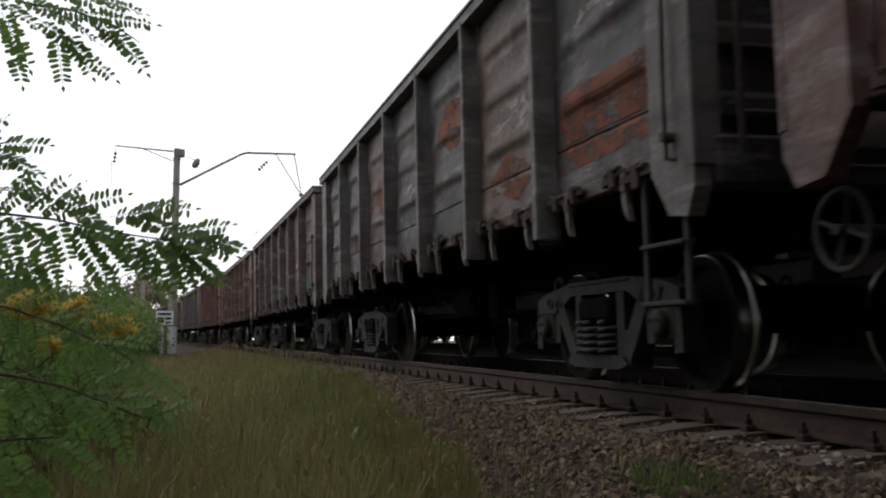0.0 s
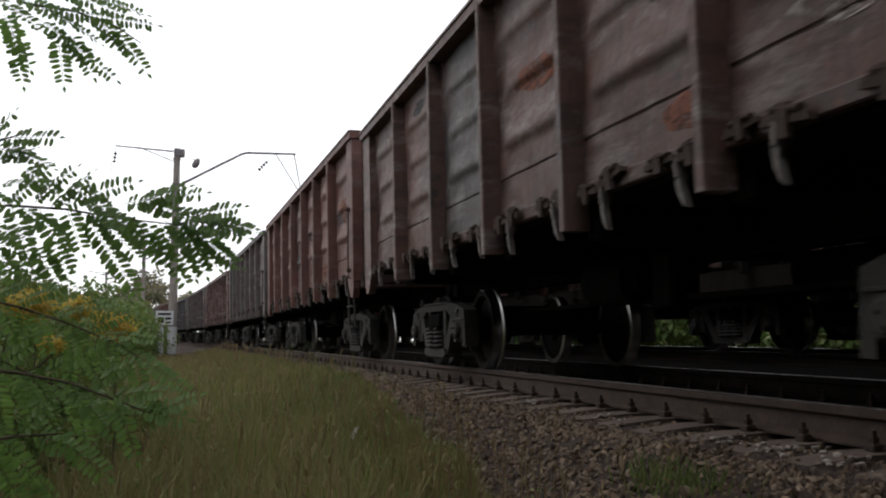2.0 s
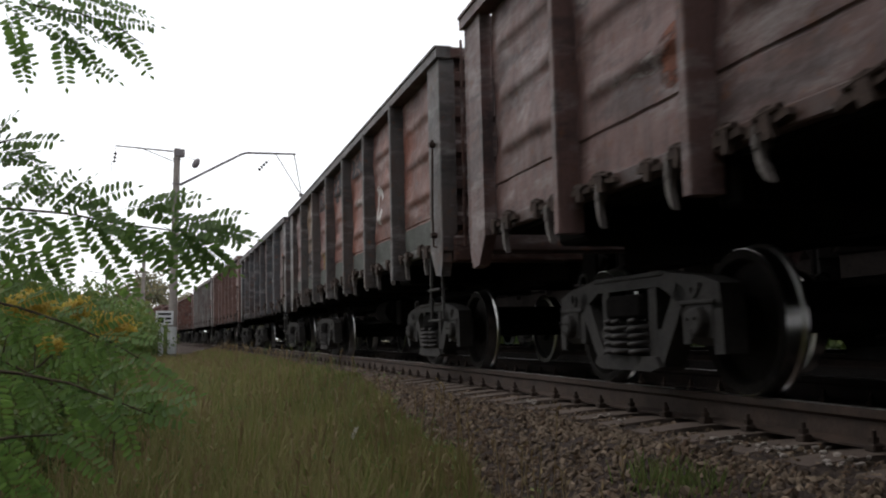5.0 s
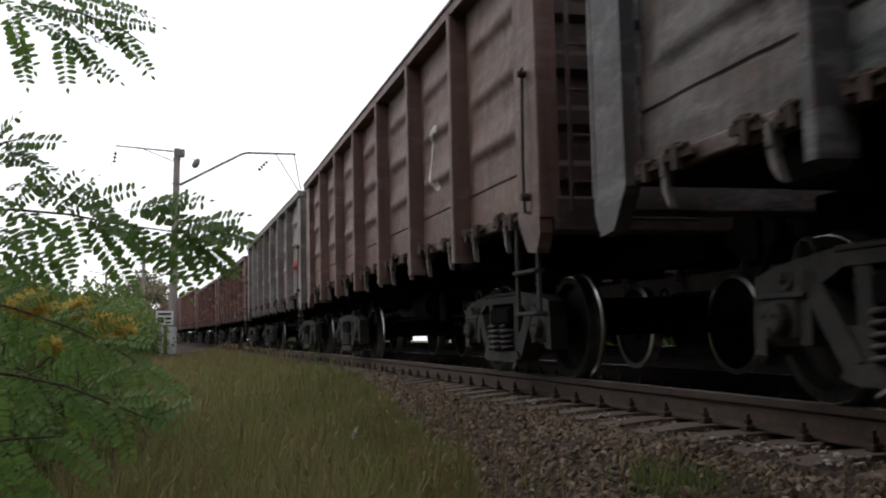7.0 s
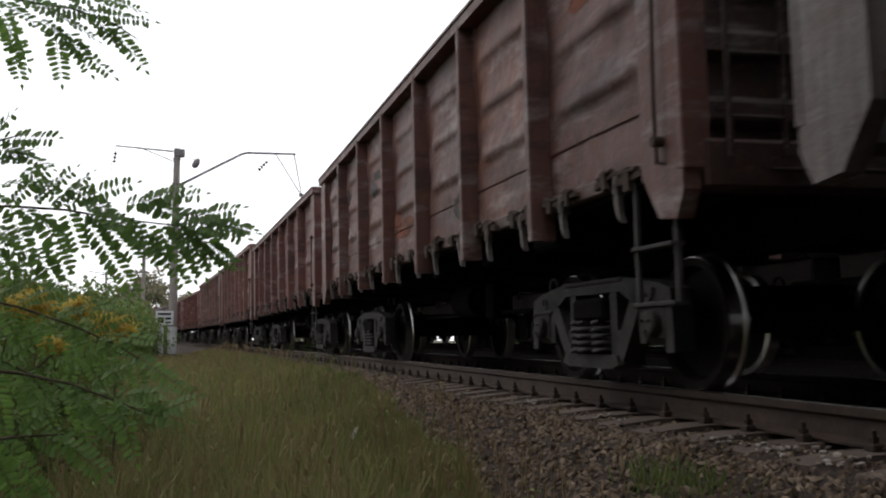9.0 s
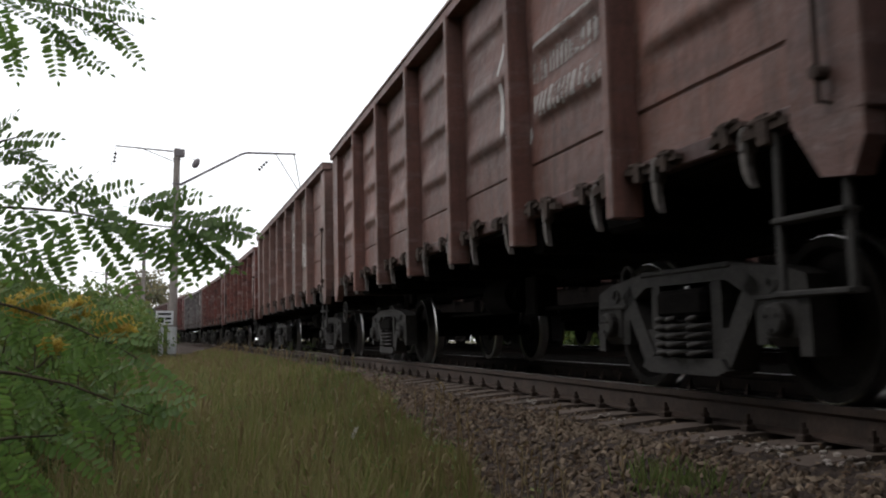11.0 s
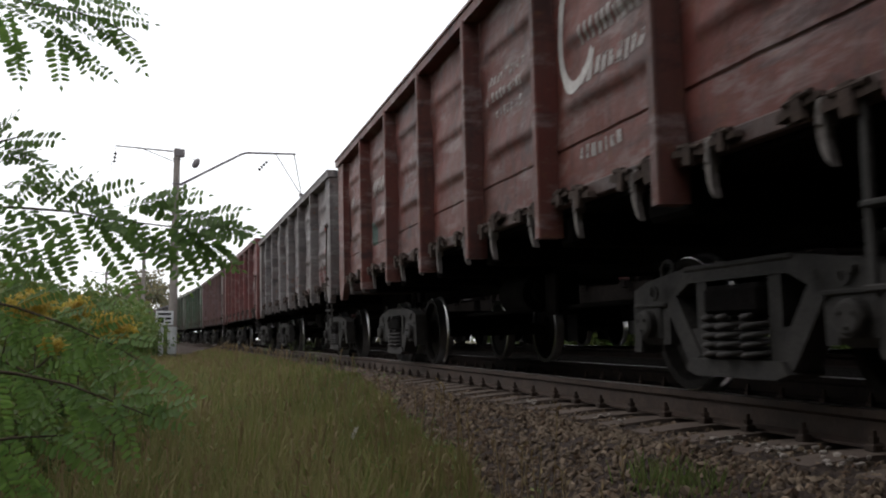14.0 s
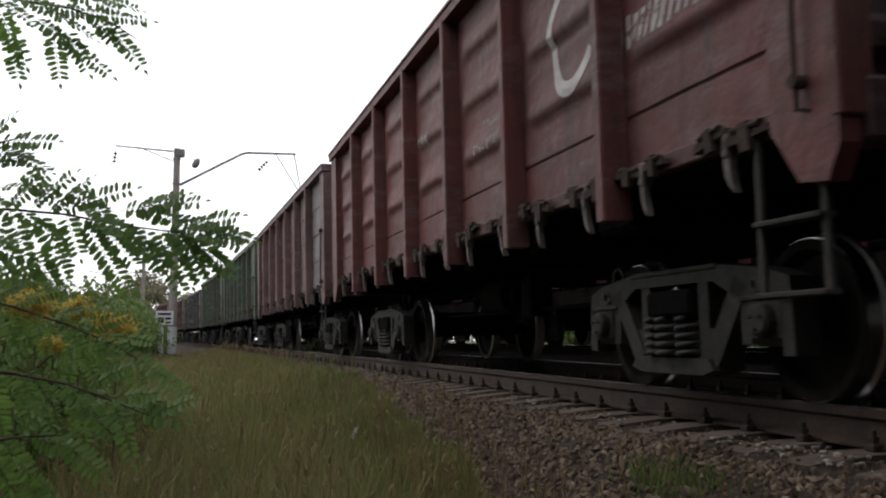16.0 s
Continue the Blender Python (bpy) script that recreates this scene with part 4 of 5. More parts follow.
MID_LEAVES = [
    ((-4.131, 2.663, 0.657), (-3.932, 2.556, 0.693)),
    ((-4.004, 2.581, 0.633), (-3.788, 2.487, 0.603)),
    ((-4.018, 2.587, 0.607), (-3.831, 2.485, 0.523)),
    ((-4.069, 2.621, 0.606), (-3.949, 2.584, 0.456)),
    ((-4.229, 2.721, 0.635), (-4.090, 2.665, 0.428)),
    ((-3.960, 2.551, 0.609), (-3.807, 2.475, 0.562)),
    ((-4.292, 2.756, 0.660), (-4.121, 2.684, 0.737)),
    ((-4.322, 2.764, 0.656), (-4.220, 2.727, 0.768)),
    ((-4.367, 2.774, 0.667), (-4.266, 2.737, 0.783)),
    ((-4.430, 2.811, 0.669), (-4.347, 2.759, 0.767)),
    ((-4.182, 2.690, 0.622), (-4.072, 2.612, 0.500)),
    ((-4.351, 2.772, 0.652), (-4.272, 2.766, 0.506)),
    ((-4.426, 2.790, 0.659), (-4.361, 2.790, 0.490)),
    ((-4.274, 2.732, 0.645), (-4.226, 2.732, 0.520)),
    ((-4.104, 2.609, 0.610), (-4.000, 2.593, 0.500)),
    ((-3.974, 2.556, 0.594), (-3.907, 2.531, 0.469)),
]
MID_LEAVES_MORE = [
    ((-4.502, 2.805, 0.704), (-4.396, 2.784, 0.644)),
    ((-4.504, 2.800, 0.766), (-4.379, 2.762, 0.825)),
    ((-4.514, 2.818, 0.612), (-4.370, 2.732, 0.577)),
    ((-4.498, 2.818, 0.566), (-4.363, 2.786, 0.536)),
    ((-4.400, 2.804, 0.659), (-4.282, 2.710, 0.578)),
    ((-4.226, 2.689, 0.638), (-4.090, 2.606, 0.603)),
    ((-4.148, 2.619, 0.620), (-4.045, 2.600, 0.544)),
    ((-4.468, 2.812, 0.551), (-4.405, 2.805, 0.459)),
    ((-4.334, 2.878, 0.577), (-4.269, 2.873, 0.466)),
    ((-4.380, 2.892, 0.561), (-4.308, 2.831, 0.463)),
    ((-4.218, 2.734, 0.691), (-4.125, 2.616, 0.588)),
    ((-4.478, 2.900, 0.736), (-4.324, 2.858, 0.753)),
    ((-4.418, 2.879, 0.784), (-4.307, 2.859, 0.705)),
    ((-4.285, 2.799, 0.729), (-4.172, 2.725, 0.660)),
    ((-4.502, 2.930, 0.497), (-4.363, 2.892, 0.513)),
    ((-4.080, 2.649, 0.669), (-3.961, 2.571, 0.626)),
]
MID_LEAVES_END = [
    ((-3.953, 2.551, 0.594), (-3.784, 2.467, 0.581)),
    ((-3.975, 2.576, 0.611), (-3.820, 2.491, 0.641)),
    ((-4.003, 2.563, 0.601), (-3.879, 2.522, 0.484)),
    ((-3.946, 2.550, 0.587), (-3.844, 2.512, 0.498)),
    ((-4.092, 2.623, 0.650), (-3.964, 2.563, 0.707)),
    ((-4.032, 2.591, 0.604), (-3.934, 2.560, 0.455)),
]
SPRIG_TWIG = [(-4.551, 2.806, 0.824), (-4.461, 2.781, 0.840), (-4.399, 2.743, 0.854)]
SPRIG_LEAVES = [
    ((-4.462, 2.781, 0.846), (-4.309, 2.700, 0.845)),
    ((-4.477, 2.784, 0.858), (-4.418, 2.741, 0.923)),
    ((-4.491, 2.790, 0.827), (-4.390, 2.746, 0.801)),
    ((-4.446, 2.779, 0.825), (-4.325, 2.732, 0.776)),
]
LOW_TWIG = [(-4.391, 2.096, 0.250), (-4.267, 2.044, 0.238), (-4.165, 1.989, 0.220), (-4.066, 1.936, 0.185), (-3.986, 1.898, 0.155)]
LOW_LEAVES = [
    ((-4.267, 2.044, 0.240), (-4.173, 2.000, 0.133)),
    ((-4.176, 1.992, 0.220), (-4.064, 1.941, 0.125)),
    ((-4.087, 1.940, 0.195), (-3.983, 1.891, 0.213)),
    ((-4.077, 1.938, 0.188), (-4.020, 1.914, 0.083)),
    ((-4.002, 1.901, 0.165), (-3.926, 1.877, 0.203)),
    ((-4.023, 1.906, 0.170), (-3.934, 1.863, 0.157)),
    ((-4.314, 2.077, 0.245), (-4.240, 2.051, 0.307)),
    ((-4.224, 2.034, 0.232), (-4.114, 1.968, 0.297)),
    ((-4.133, 1.982, 0.209), (-4.048, 1.923, 0.265)),
    ((-4.253, 2.020, 0.237), (-4.228, 2.025, 0.120)),
    ((-4.314, 2.077, 0.241), (-4.305, 2.088, 0.105)),
    ((-4.153, 1.976, 0.216), (-4.128, 1.982, 0.090)),
]
FOOT_TWIG = [(-4.338, 1.888, 0.116), (-4.241, 1.862, 0.131), (-4.150, 1.817, 0.139)]
FOOT_LEAVES = [
    ((-4.260, 1.867, 0.128), (-4.199, 1.858, 0.056)),
    ((-4.202, 1.851, 0.135), (-4.111, 1.810, 0.109)),
    ((-4.160, 1.819, 0.139), (-4.079, 1.784, 0.073)),
    ((-4.279, 1.872, 0.121), (-4.237, 1.871, 0.026)),
    ((-4.231, 1.859, 0.131), (-4.174, 1.837, 0.207)),
]
UNDER_TWIG = [(-4.544, 2.740, 0.423), (-4.376, 2.649, 0.386), (-4.241, 2.567, 0.342), (-4.125, 2.490, 0.294), (-4.054, 2.424, 0.254)]
UNDER_LEAVES = [
    ((-4.390, 2.652, 0.386), (-4.265, 2.614, 0.452)),
    ((-4.286, 2.597, 0.364), (-4.133, 2.531, 0.421)),
    ((-4.325, 2.585, 0.370), (-4.280, 2.586, 0.250)),
    ((-4.241, 2.567, 0.338), (-4.167, 2.539, 0.223)),
    ((-4.167, 2.509, 0.314), (-4.031, 2.453, 0.322)),
    ((-4.124, 2.479, 0.294), (-3.987, 2.409, 0.227)),
    ((-4.080, 2.429, 0.267), (-4.037, 2.430, 0.145)),
    ((-4.418, 2.659, 0.393), (-4.358, 2.655, 0.277)),
    ((-4.457, 2.719, 0.409), (-4.344, 2.684, 0.469)),
    ((-4.199, 2.558, 0.324), (-4.091, 2.524, 0.386)),
    ((-4.060, 2.425, 0.257), (-3.946, 2.382, 0.188)),
    ((-4.361, 2.646, 0.379), (-4.385, 2.666, 0.234)),
    ((-4.227, 2.564, 0.335), (-4.237, 2.580, 0.194)),
    ((-4.153, 2.496, 0.308), (-4.108, 2.497, 0.183)),
]
POLE_FOOT = (-5.085, 46.90)
POLE_TWO = (-8.93, 92.47)
POLE_THREE = (-16.25, 137.88)
YELLOW_SPRAYS = [(-4.79, 5.60, 0.49, 0.11), (-4.57, 5.64, 0.48, 0.07), (-4.38, 5.71, 0.38, 0.10), (-4.71, 5.70, 0.27, 0.06), (-4.90, 5.73, 0.47, 0.06)]
PLUME = (-3.178, 4.624, -0.148)


# ---- ballast stones: the nearest are pieces of their own, the rest is one heap ----
def stone_shape(rnd, r):
    g = bmesh.new()
    bmesh.ops.create_icosphere(g, subdivisions=1, radius=1.0)
    s = (rnd.uniform(0.8, 1.35), rnd.uniform(0.55, 1.0), rnd.uniform(0.45, 0.8))
    v = []
    for p in g.verts:
        k = rnd.uniform(0.58, 1.22) * r
        v.append((p.co.x * s[0] * k, p.co.y * s[1] * k, p.co.z * s[2] * k))
    g.verts.index_update()
    f = [[q.index for q in face.verts] for face in g.faces]
    g.free()
    return v, f


def ballast():
    rnd = random.Random(11)
    kinds = [stone_shape(rnd, 1.0) for _ in range(10)]
    meshes = []
    for v, f in kinds:
        s = Shape()
        s.add(v, f)
        meshes.append(s.mesh("ballast_stone", STONE))
    heap = Shape()
    singles = 0

    def lay(s, u, size):
        nonlocal singles
        z = ground_height(u, s) + rnd.uniform(-0.3, 0.35) * size
        m = line(s, u, z, cant=-1.45 < u < 1.45) @ Euler((rnd.uniform(0, 6.3), rnd.uniform(0, 6.3), rnd.uniform(0, 6.3))).to_matrix().to_4x4() @ Matrix.Scale(size, 4)
        k = rnd.randrange(len(kinds))
        if singles < 300 and 4.4 < s < 6.2 and -2.1 < u < -1.36 and size > 0.021:
            ob = new("ballast_stone", meshes[k])
            ob.parent = GROUND
            ob.matrix_basis = m
            singles += 1
        else:
            heap.add([m @ Vector(p) for p in kinds[k][0]], kinds[k][1])

    for _ in range(12500):
        lay(rnd.uniform(2.6, 12.5), rnd.uniform(-2.7, -0.93), rnd.choice((0.013, 0.016, 0.019, 0.022, 0.026, 0.030)))
    for _ in range(1800):
        lay(rnd.uniform(-9, 2.6), rnd.uniform(-2.5, -0.93), rnd.uniform(0.022, 0.045))
    for _ in range(3600):
        lay(rnd.uniform(12.5, 30), rnd.uniform(-2.5, -0.93), rnd.uniform(0.03, 0.055))
    for _ in range(1500):
        lay(rnd.uniform(2.5, 14), rnd.uniform(-2.2, -0.93), rnd.uniform(0.024, 0.036))
    tagged(new("ballast_heap", heap.mesh("ballast_heap", STONE)), "brown crushed ballast stones beside the sleepers", "ballast", kind="stuff")


ballast()


def pale_chips():
    """Freshly broken pale stones at some sleeper ends."""
    rnd = random.Random(19)
    g = Shape()
    for s0, u0, n in ((4.10, -1.16, 26), (4.59, -1.20, 14), (7.78, -1.14, 16), (3.59, -1.16, 20), (6.1, -1.22, 8)):
        for _ in range(n):
            s, u = s0 + rnd.gauss(0, 0.13), u0 + rnd.gauss(0, 0.07)
            v, f = stone_shape(rnd, rnd.uniform(0.008, 0.022))
            m = line(s, u, ground_height(u, s) + 0.035)
            g.add([m @ Vector(p) for p in v], f)
    tagged(new("pale_chips", g.mesh("pale_chips", CHIP)), "pale grey freshly broken stone chips among the ballast", "stones", kind="stuff")


CHIP = rough_material("pale_stone", (0.42, 0.38, 0.35), (0.27, 0.235, 0.21), 20.0, 0.9)
pale_chips()

# ---- foliage ----
LEAF = island_material("robinia_leaf", [(0.115, 0.220, 0.062), (0.175, 0.290, 0.066), (0.092, 0.180, 0.070), (0.145, 0.255, 0.060)], 0.5, 3.0, 0.6)
BUSH = island_material("bush_leaf", [(0.080, 0.150, 0.036), (0.115, 0.185, 0.045), (0.065, 0.120, 0.050), (0.16, 0.18, 0.04)], 0.6, 2.0, 0.35)
YELLOW = island_material("yellowed_leaf", [(0.52, 0.41, 0.07), (0.58, 0.46, 0.09), (0.30, 0.33, 0.07), (0.55, 0.36, 0.06)], 0.6, 2.0, 0.4)
# leaf colour paled and greyed to stand in for distance haze
HAZED = island_material("hazed_leaf", [(0.16, 0.17, 0.11), (0.20, 0.20, 0.12), (0.14, 0.155, 0.11), (0.25, 0.20, 0.11)], 0.8, 0.4, 0.2)
# near-black leaves for the unseen trees that block sky light
BLOCKER_LEAF = island_material("blocker_leaf", [(0.014, 0.024, 0.009), (0.022, 0.034, 0.012), (0.012, 0.020, 0.009), (0.030, 0.042, 0.012)], 0.85, 0.6, 0.05)
GRASS = island_material("grass_blade", [(0.140, 0.172, 0.050), (0.200, 0.205, 0.070), (0.275, 0.222, 0.110), (0.122, 0.155, 0.047), (0.190, 0.165, 0.070)], 0.8, 0.9, 0.35, drift=(0.115, 0.140, 0.045))
FRESH = island_material("fresh_weed", [(0.105, 0.160, 0.045), (0.150, 0.200, 0.060), (0.085, 0.130, 0.042), (0.17, 0.165, 0.075)], 0.7, 5.0, 0.4)
STALK = island_material("dry_stalk", [(0.21, 0.15, 0.08), (0.28, 0.22, 0.12), (0.16, 0.105, 0.055)], 0.8, 3.0, 0.1)
BARK = rough_material("twig_bark", (0.060, 0.048, 0.030), (0.095, 0.075, 0.05), 20.0, 0.9)
PALE = rough_material("pale_plume", (0.62, 0.60, 0.52), (0.48, 0.46, 0.38), 30.0, 0.8)


def leaf_card(g, p, n, up, l, w):
    """One small folded leaf: foot, two sides and tip."""
    side = n.cross(up)
    if side.length < 1e-4:
        side = Vector((1, 0, 0))
    side.normalize()
    g.add([p, p + up * l * 0.45 + side * w / 2 + n * w * 0.15, p + up * l, p + up * l * 0.45 - side * w / 2 + n * w * 0.15], [(0, 1, 2), (0, 2, 3)])


def rand_dir(rnd):
    while True:
        v = Vector((rnd.uniform(-1, 1), rnd.uniform(-1, 1), rnd.uniform(-1, 1)))
        if 0.05 < v.length < 1:
            return v.normalized()


def crown_shape(rnd, clumps, per, size, leaf, flat=0.85):
    """A ragged crown of leaf clumps in an uneven ellipsoid; size: half-widths and height."""
    g = Shape()
    for _ in range(clumps):
        d = rand_dir(rnd)
        k = rnd.uniform(0.45, 1.05)
        c = Vector((d.x * size[0] * k, d.y * size[1] * k, size[2] * (0.5 + 0.5 * d.z * k)))
        r = rnd.uniform(0.16, 0.34) * min(size[0], size[1])
        for _ in range(per):
            q = rand_dir(rnd) * r * rnd.uniform(0.3, 1.15)
            q.z *= flat
            p = c + q
            p.z = max(p.z, 0.02)
            leaf_card(g, p, rand_dir(rnd), (rand_dir(rnd) + q.normalized() * 0.5 + Vector((0, 0, -0.2))).normalized(), leaf * rnd.uniform(0.7, 1.3), leaf * 0.55)
    return g


def limbs_shape(rnd, height, spread, r, n):
    g = Shape()
    g.pipe([(0, 0, -0.3), (0.04, 0.02, height * 0.3), (-0.03, 0.05, height * 0.6), (0.05, 0, height * 0.85)], [r, r * 0.8, r * 0.5, r * 0.15], 8)
    for i in range(n):
        a, z = i * 2.4 + rnd.uniform(-0.4, 0.4), height * rnd.uniform(0.15, 0.65)
        d = Vector((math.cos(a), math.sin(a), 0)) * spread
        g.pipe([(0, 0, z), d * 0.45 + Vector((0, 0, z + height * 0.12)), d * 0.9 + Vector((0, 0, z + height * 0.3))], [r * 0.45, r * 0.3, r * 0.08], 5)
    return g


def plants(name, label, cat, group, mats, seed, clumps, per, size, leaf, places, trunk):
    """Bushes or trees of one kind: three crowns, copied with turns and sizes."""
    rnd = random.Random(seed)
    kinds = []
    for k in range(3):
        kinds.append((crown_shape(rnd, clumps, per, size, leaf).mesh("crown", mats[k % len(mats)], fix=False), limbs_shape(rnd, size[2] * 0.9, size[0] * 0.8, trunk, 6).mesh("trunk", BARK)))
    for i, (x, y, k) in enumerate(places):
        th = new(name)
        tagged(th, label, cat, group)
        th.matrix_basis = pose(x, y, ground_height(x + (1 - math.cos(BEND * y)) / BEND, y) - 0.03, 0, 0, rnd.uniform(0, 360)) @ Matrix.Scale(k, 4)
        c, t = kinds[i % 3]
        part("crown", c, None, th)
        part("trunk", t, None, th)


rp = random.Random(3)
# trees out of view, added to keep sky light off the near wagons
plants("tree", "unseen leafy tree added behind the viewpoint to block sky light", "tree", "trees behind the viewpoint", (BLOCKER_LEAF,), 22, 80, 46, (2.6, 2.6, 8.0), 0.30,
       [(-8.6 - 2.6 * (i % 2) + rp.uniform(-0.5, 0.5), -25 + i * 1.75, rp.uniform(1.0, 1.3)) for i in range(16)] + [(-6 + i * 3.4, -13 - rp.uniform(0, 2), rp.uniform(0.9, 1.1)) for i in range(3)] + [(-11.0, 4.6, 1.1), (-11.3, 7.8, 1.1), (-8.6, -6.0, 1.0), (-6.6, -7.5, 0.95), (-4.9, -9.0, 0.8), (-8.4, -2.8, 1.1), (-9.0, 0.6, 1.15), (-7.2, -5.0, 1.0), (-2.6, -8.6, 0.9)], 0.14)
plants("low_bush", "green and yellowing bush beyond the tracks", "bush", "low bushes beyond the tracks", (BUSH,), 27, 60, 44, (1.3, 1.3, 1.7), 0.2,
       [(10.7 + rp.uniform(-0.6, 1.5), -6 + i * 1.25 + rp.uniform(-0.3, 0.3), rp.uniform(1.0, 1.45)) for i in range(44)], 0.04)
plants("distant_tree", "distant autumn-green tree with haze in its leaf colour", "tree", "trees in the distance", (HAZED,), 23, 90, 40, (4.6, 4.6, 11.0), 0.75,
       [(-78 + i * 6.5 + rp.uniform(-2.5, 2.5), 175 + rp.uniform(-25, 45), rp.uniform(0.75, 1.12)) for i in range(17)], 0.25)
plants("shrub", "green shrub with yellowing leaves beside the line", "bush", "shrubs beside the line", (BUSH,), 24, 70, 42, (0.75, 0.75, 1.55), 0.075,
       [(-5.15, 6.6, 1.0), (-5.6, 8.2, 1.1), (-4.75, 7.9, 0.72), (-6.1, 6.3, 1.1), (-5.2, 9.6, 0.9), (-6.6, 9.5, 1.2), (-4.95, 5.6, 0.6)], 0.025)
plants("low_shrub", "dark green shrub by the foot of the line", "bush", "shrubs by the line", (BUSH,), 26, 70, 40, (1.5, 1.5, 2.2), 0.16,
       [(-7.8, 39, 1.4), (-7.0, 45, 1.15), (-9.2, 36, 1.1), (-6.7, 47, 1.0), (-8.2, 52, 1.3), (-10.5, 44, 1.5), (-12, 38, 1.6), (-7.2, 60, 1.2), (-9.6, 62, 1.5), (-12.5, 55, 1.8), (-9.0, 72, 1.6), (-14, 64, 2.0), (-9.0, 26, 0.8), (-10.5, 30, 1.2), (-8.0, 21, 0.8), (-9.8, 22, 1.2)], 0.05)


def yellow_sprays():
    """Sprays of yellow leaves on thin stems of their own."""
    rnd = random.Random(61)
    for x, y, z, r in YELLOW_SPRAYS:
        th = new("autumn_sapling")
        g0 = ground_height(x, y)
        th.matrix_basis = Matrix.Translation((x, y, g0))
        tagged(th, "thin sapling with yellow autumn leaves", "sapling", "yellow saplings")
        part("stem", Shape().pipe([(0, 0, -0.05), (0.02, 0, (z - g0) * 0.5), (0, 0.02, z - g0 + r * 0.6)], [0.008, 0.006, 0.002], 5), BARK, th)
        g = Shape()
        for _ in range(int(800 * r / 0.15)):
            d = rand_dir(rnd) * r * rnd.uniform(0.2, 1.1)
            leaf_card(g, Vector((d.x * 1.2, d.y, z - g0 + d.z * 0.8)), rand_dir(rnd), (rand_dir(rnd) + Vector((0, 0, -0.4))).normalized(), rnd.uniform(0.022, 0.042), 0.016)
        part("leaves", g.mesh("leaves", YELLOW, fix=False), None, th)


yellow_sprays()


# ---- grass and weeds on the near bank ----
def grass_edge(s):
    """How near to the rails the grass comes."""
    k = min(1.0, max(0.0, (s - 4.5) / 8.0))
    return -2.42 + 0.72 * k + 0.10 * noise.noise((s * 0.9, 0.3, 0.7))


def grass():
    rnd = random.Random(8)
    blades, stalks, weeds = Shape(), Shape(), Shape()
    for i in range(90000):
        s = 2.4 + 46 * rnd.random() ** 1.9 if i < 80000 else rnd.uniform(-9, 2.4)
        u = grass_edge(s) - (9.0 if s > 10 else 5.0) * rnd.random() ** 1.5
        tuft = noise.noise((u * 1.1, s * 1.1, 4.0))
        near = min(1.0, (grass_edge(s) - u) / 0.8)
        if tuft < -0.35 and rnd.random() < 0.6:
            continue
        h = (0.16 + 0.36 * near) * (1.0 if s < 9 else 0.78) * (1.0 + 0.55 * tuft) * rnd.uniform(0.6, 1.25)
        w = rnd.uniform(0.0022, 0.0055) * (1 + s / 11)
        p = line(s, u, ground_height(u, s) - 0.02, cant=False).translation
        a, lean = rnd.uniform(0, math.tau), rnd.uniform(0.05, 0.55)
        d = Vector((math.cos(a), math.sin(a), 0))
        e = Vector((-d.y, d.x, 0)) * w
        m = p + d * h * lean * 0.35 + Vector((0, 0, h * 0.6))
        q = p + d * h * lean + Vector((0, 0, h * (1 - lean * 0.25)))
        blades.add([p - e, p + e, m + e * 0.7, m - e * 0.7, q], [(0, 1, 2, 3), (3, 2, 4)])
    for i in range(1000):
        s = 2.8 + 40 * rnd.random() ** 1.7
        u = grass_edge(s) - 0.1 - 5.5 * rnd.random() ** 1.3
        h = rnd.uniform(0.38, 0.70) * (1.0 if s < 9 else 0.75)
        p = line(s, u, ground_height(u, s), cant=False).translation
        a = rnd.uniform(0, math.tau)
        d = Vector((math.cos(a), math.sin(a), 0)) * rnd.uniform(0.02, 0.16)
        q = p + d + Vector((0, 0, h))
        w = Vector((0.0022, 0.0012, 0)) * (1 + s / 12)
        stalks.add([p - w, p + w, q + w, q - w], [(0, 1, 2, 3)])
        for k in range(7):
            leaf_card(stalks, q - Vector((0, 0, 0.018 * k)), rand_dir(rnd), (rand_dir(rnd) + Vector((0, 0, 1.2))).normalized(), 0.03 * (1 + s / 16), 0.009 * (1 + s / 16))
    for i in range(520):
        s = 3.2 + 22 * rnd.random() ** 1.5
        u = grass_edge(s) - 0.05 - 4.2 * rnd.random()
        p = line(s, u, ground_height(u, s), cant=False).translation
        h = rnd.uniform(0.2, 0.62)
        for k in range(34):
            z = h * rnd.random()
            d = rand_dir(rnd)
            d.z = abs(d.z) * 0.6 + 0.1
            leaf_card(weeds, p + Vector((d.x * 0.05, d.y * 0.05, z)), rand_dir(rnd), d.normalized(), rnd.uniform(0.022, 0.048), rnd.uniform(0.008, 0.015))
    tagged(new("grass", blades.mesh("grass", GRASS, fix=False)), "long dry green and straw-brown grass on the bank", "grass", kind="stuff")
    tagged(new("dry_stalks", stalks.mesh("dry_stalks", STALK, fix=False)), "dry brown grass stalks with seed heads", "grass", kind="stuff")
    tagged(new("weeds", weeds.mesh("weeds", BUSH, fix=False)), "low leafy green weeds among the grass", "weeds", kind="stuff")


grass()


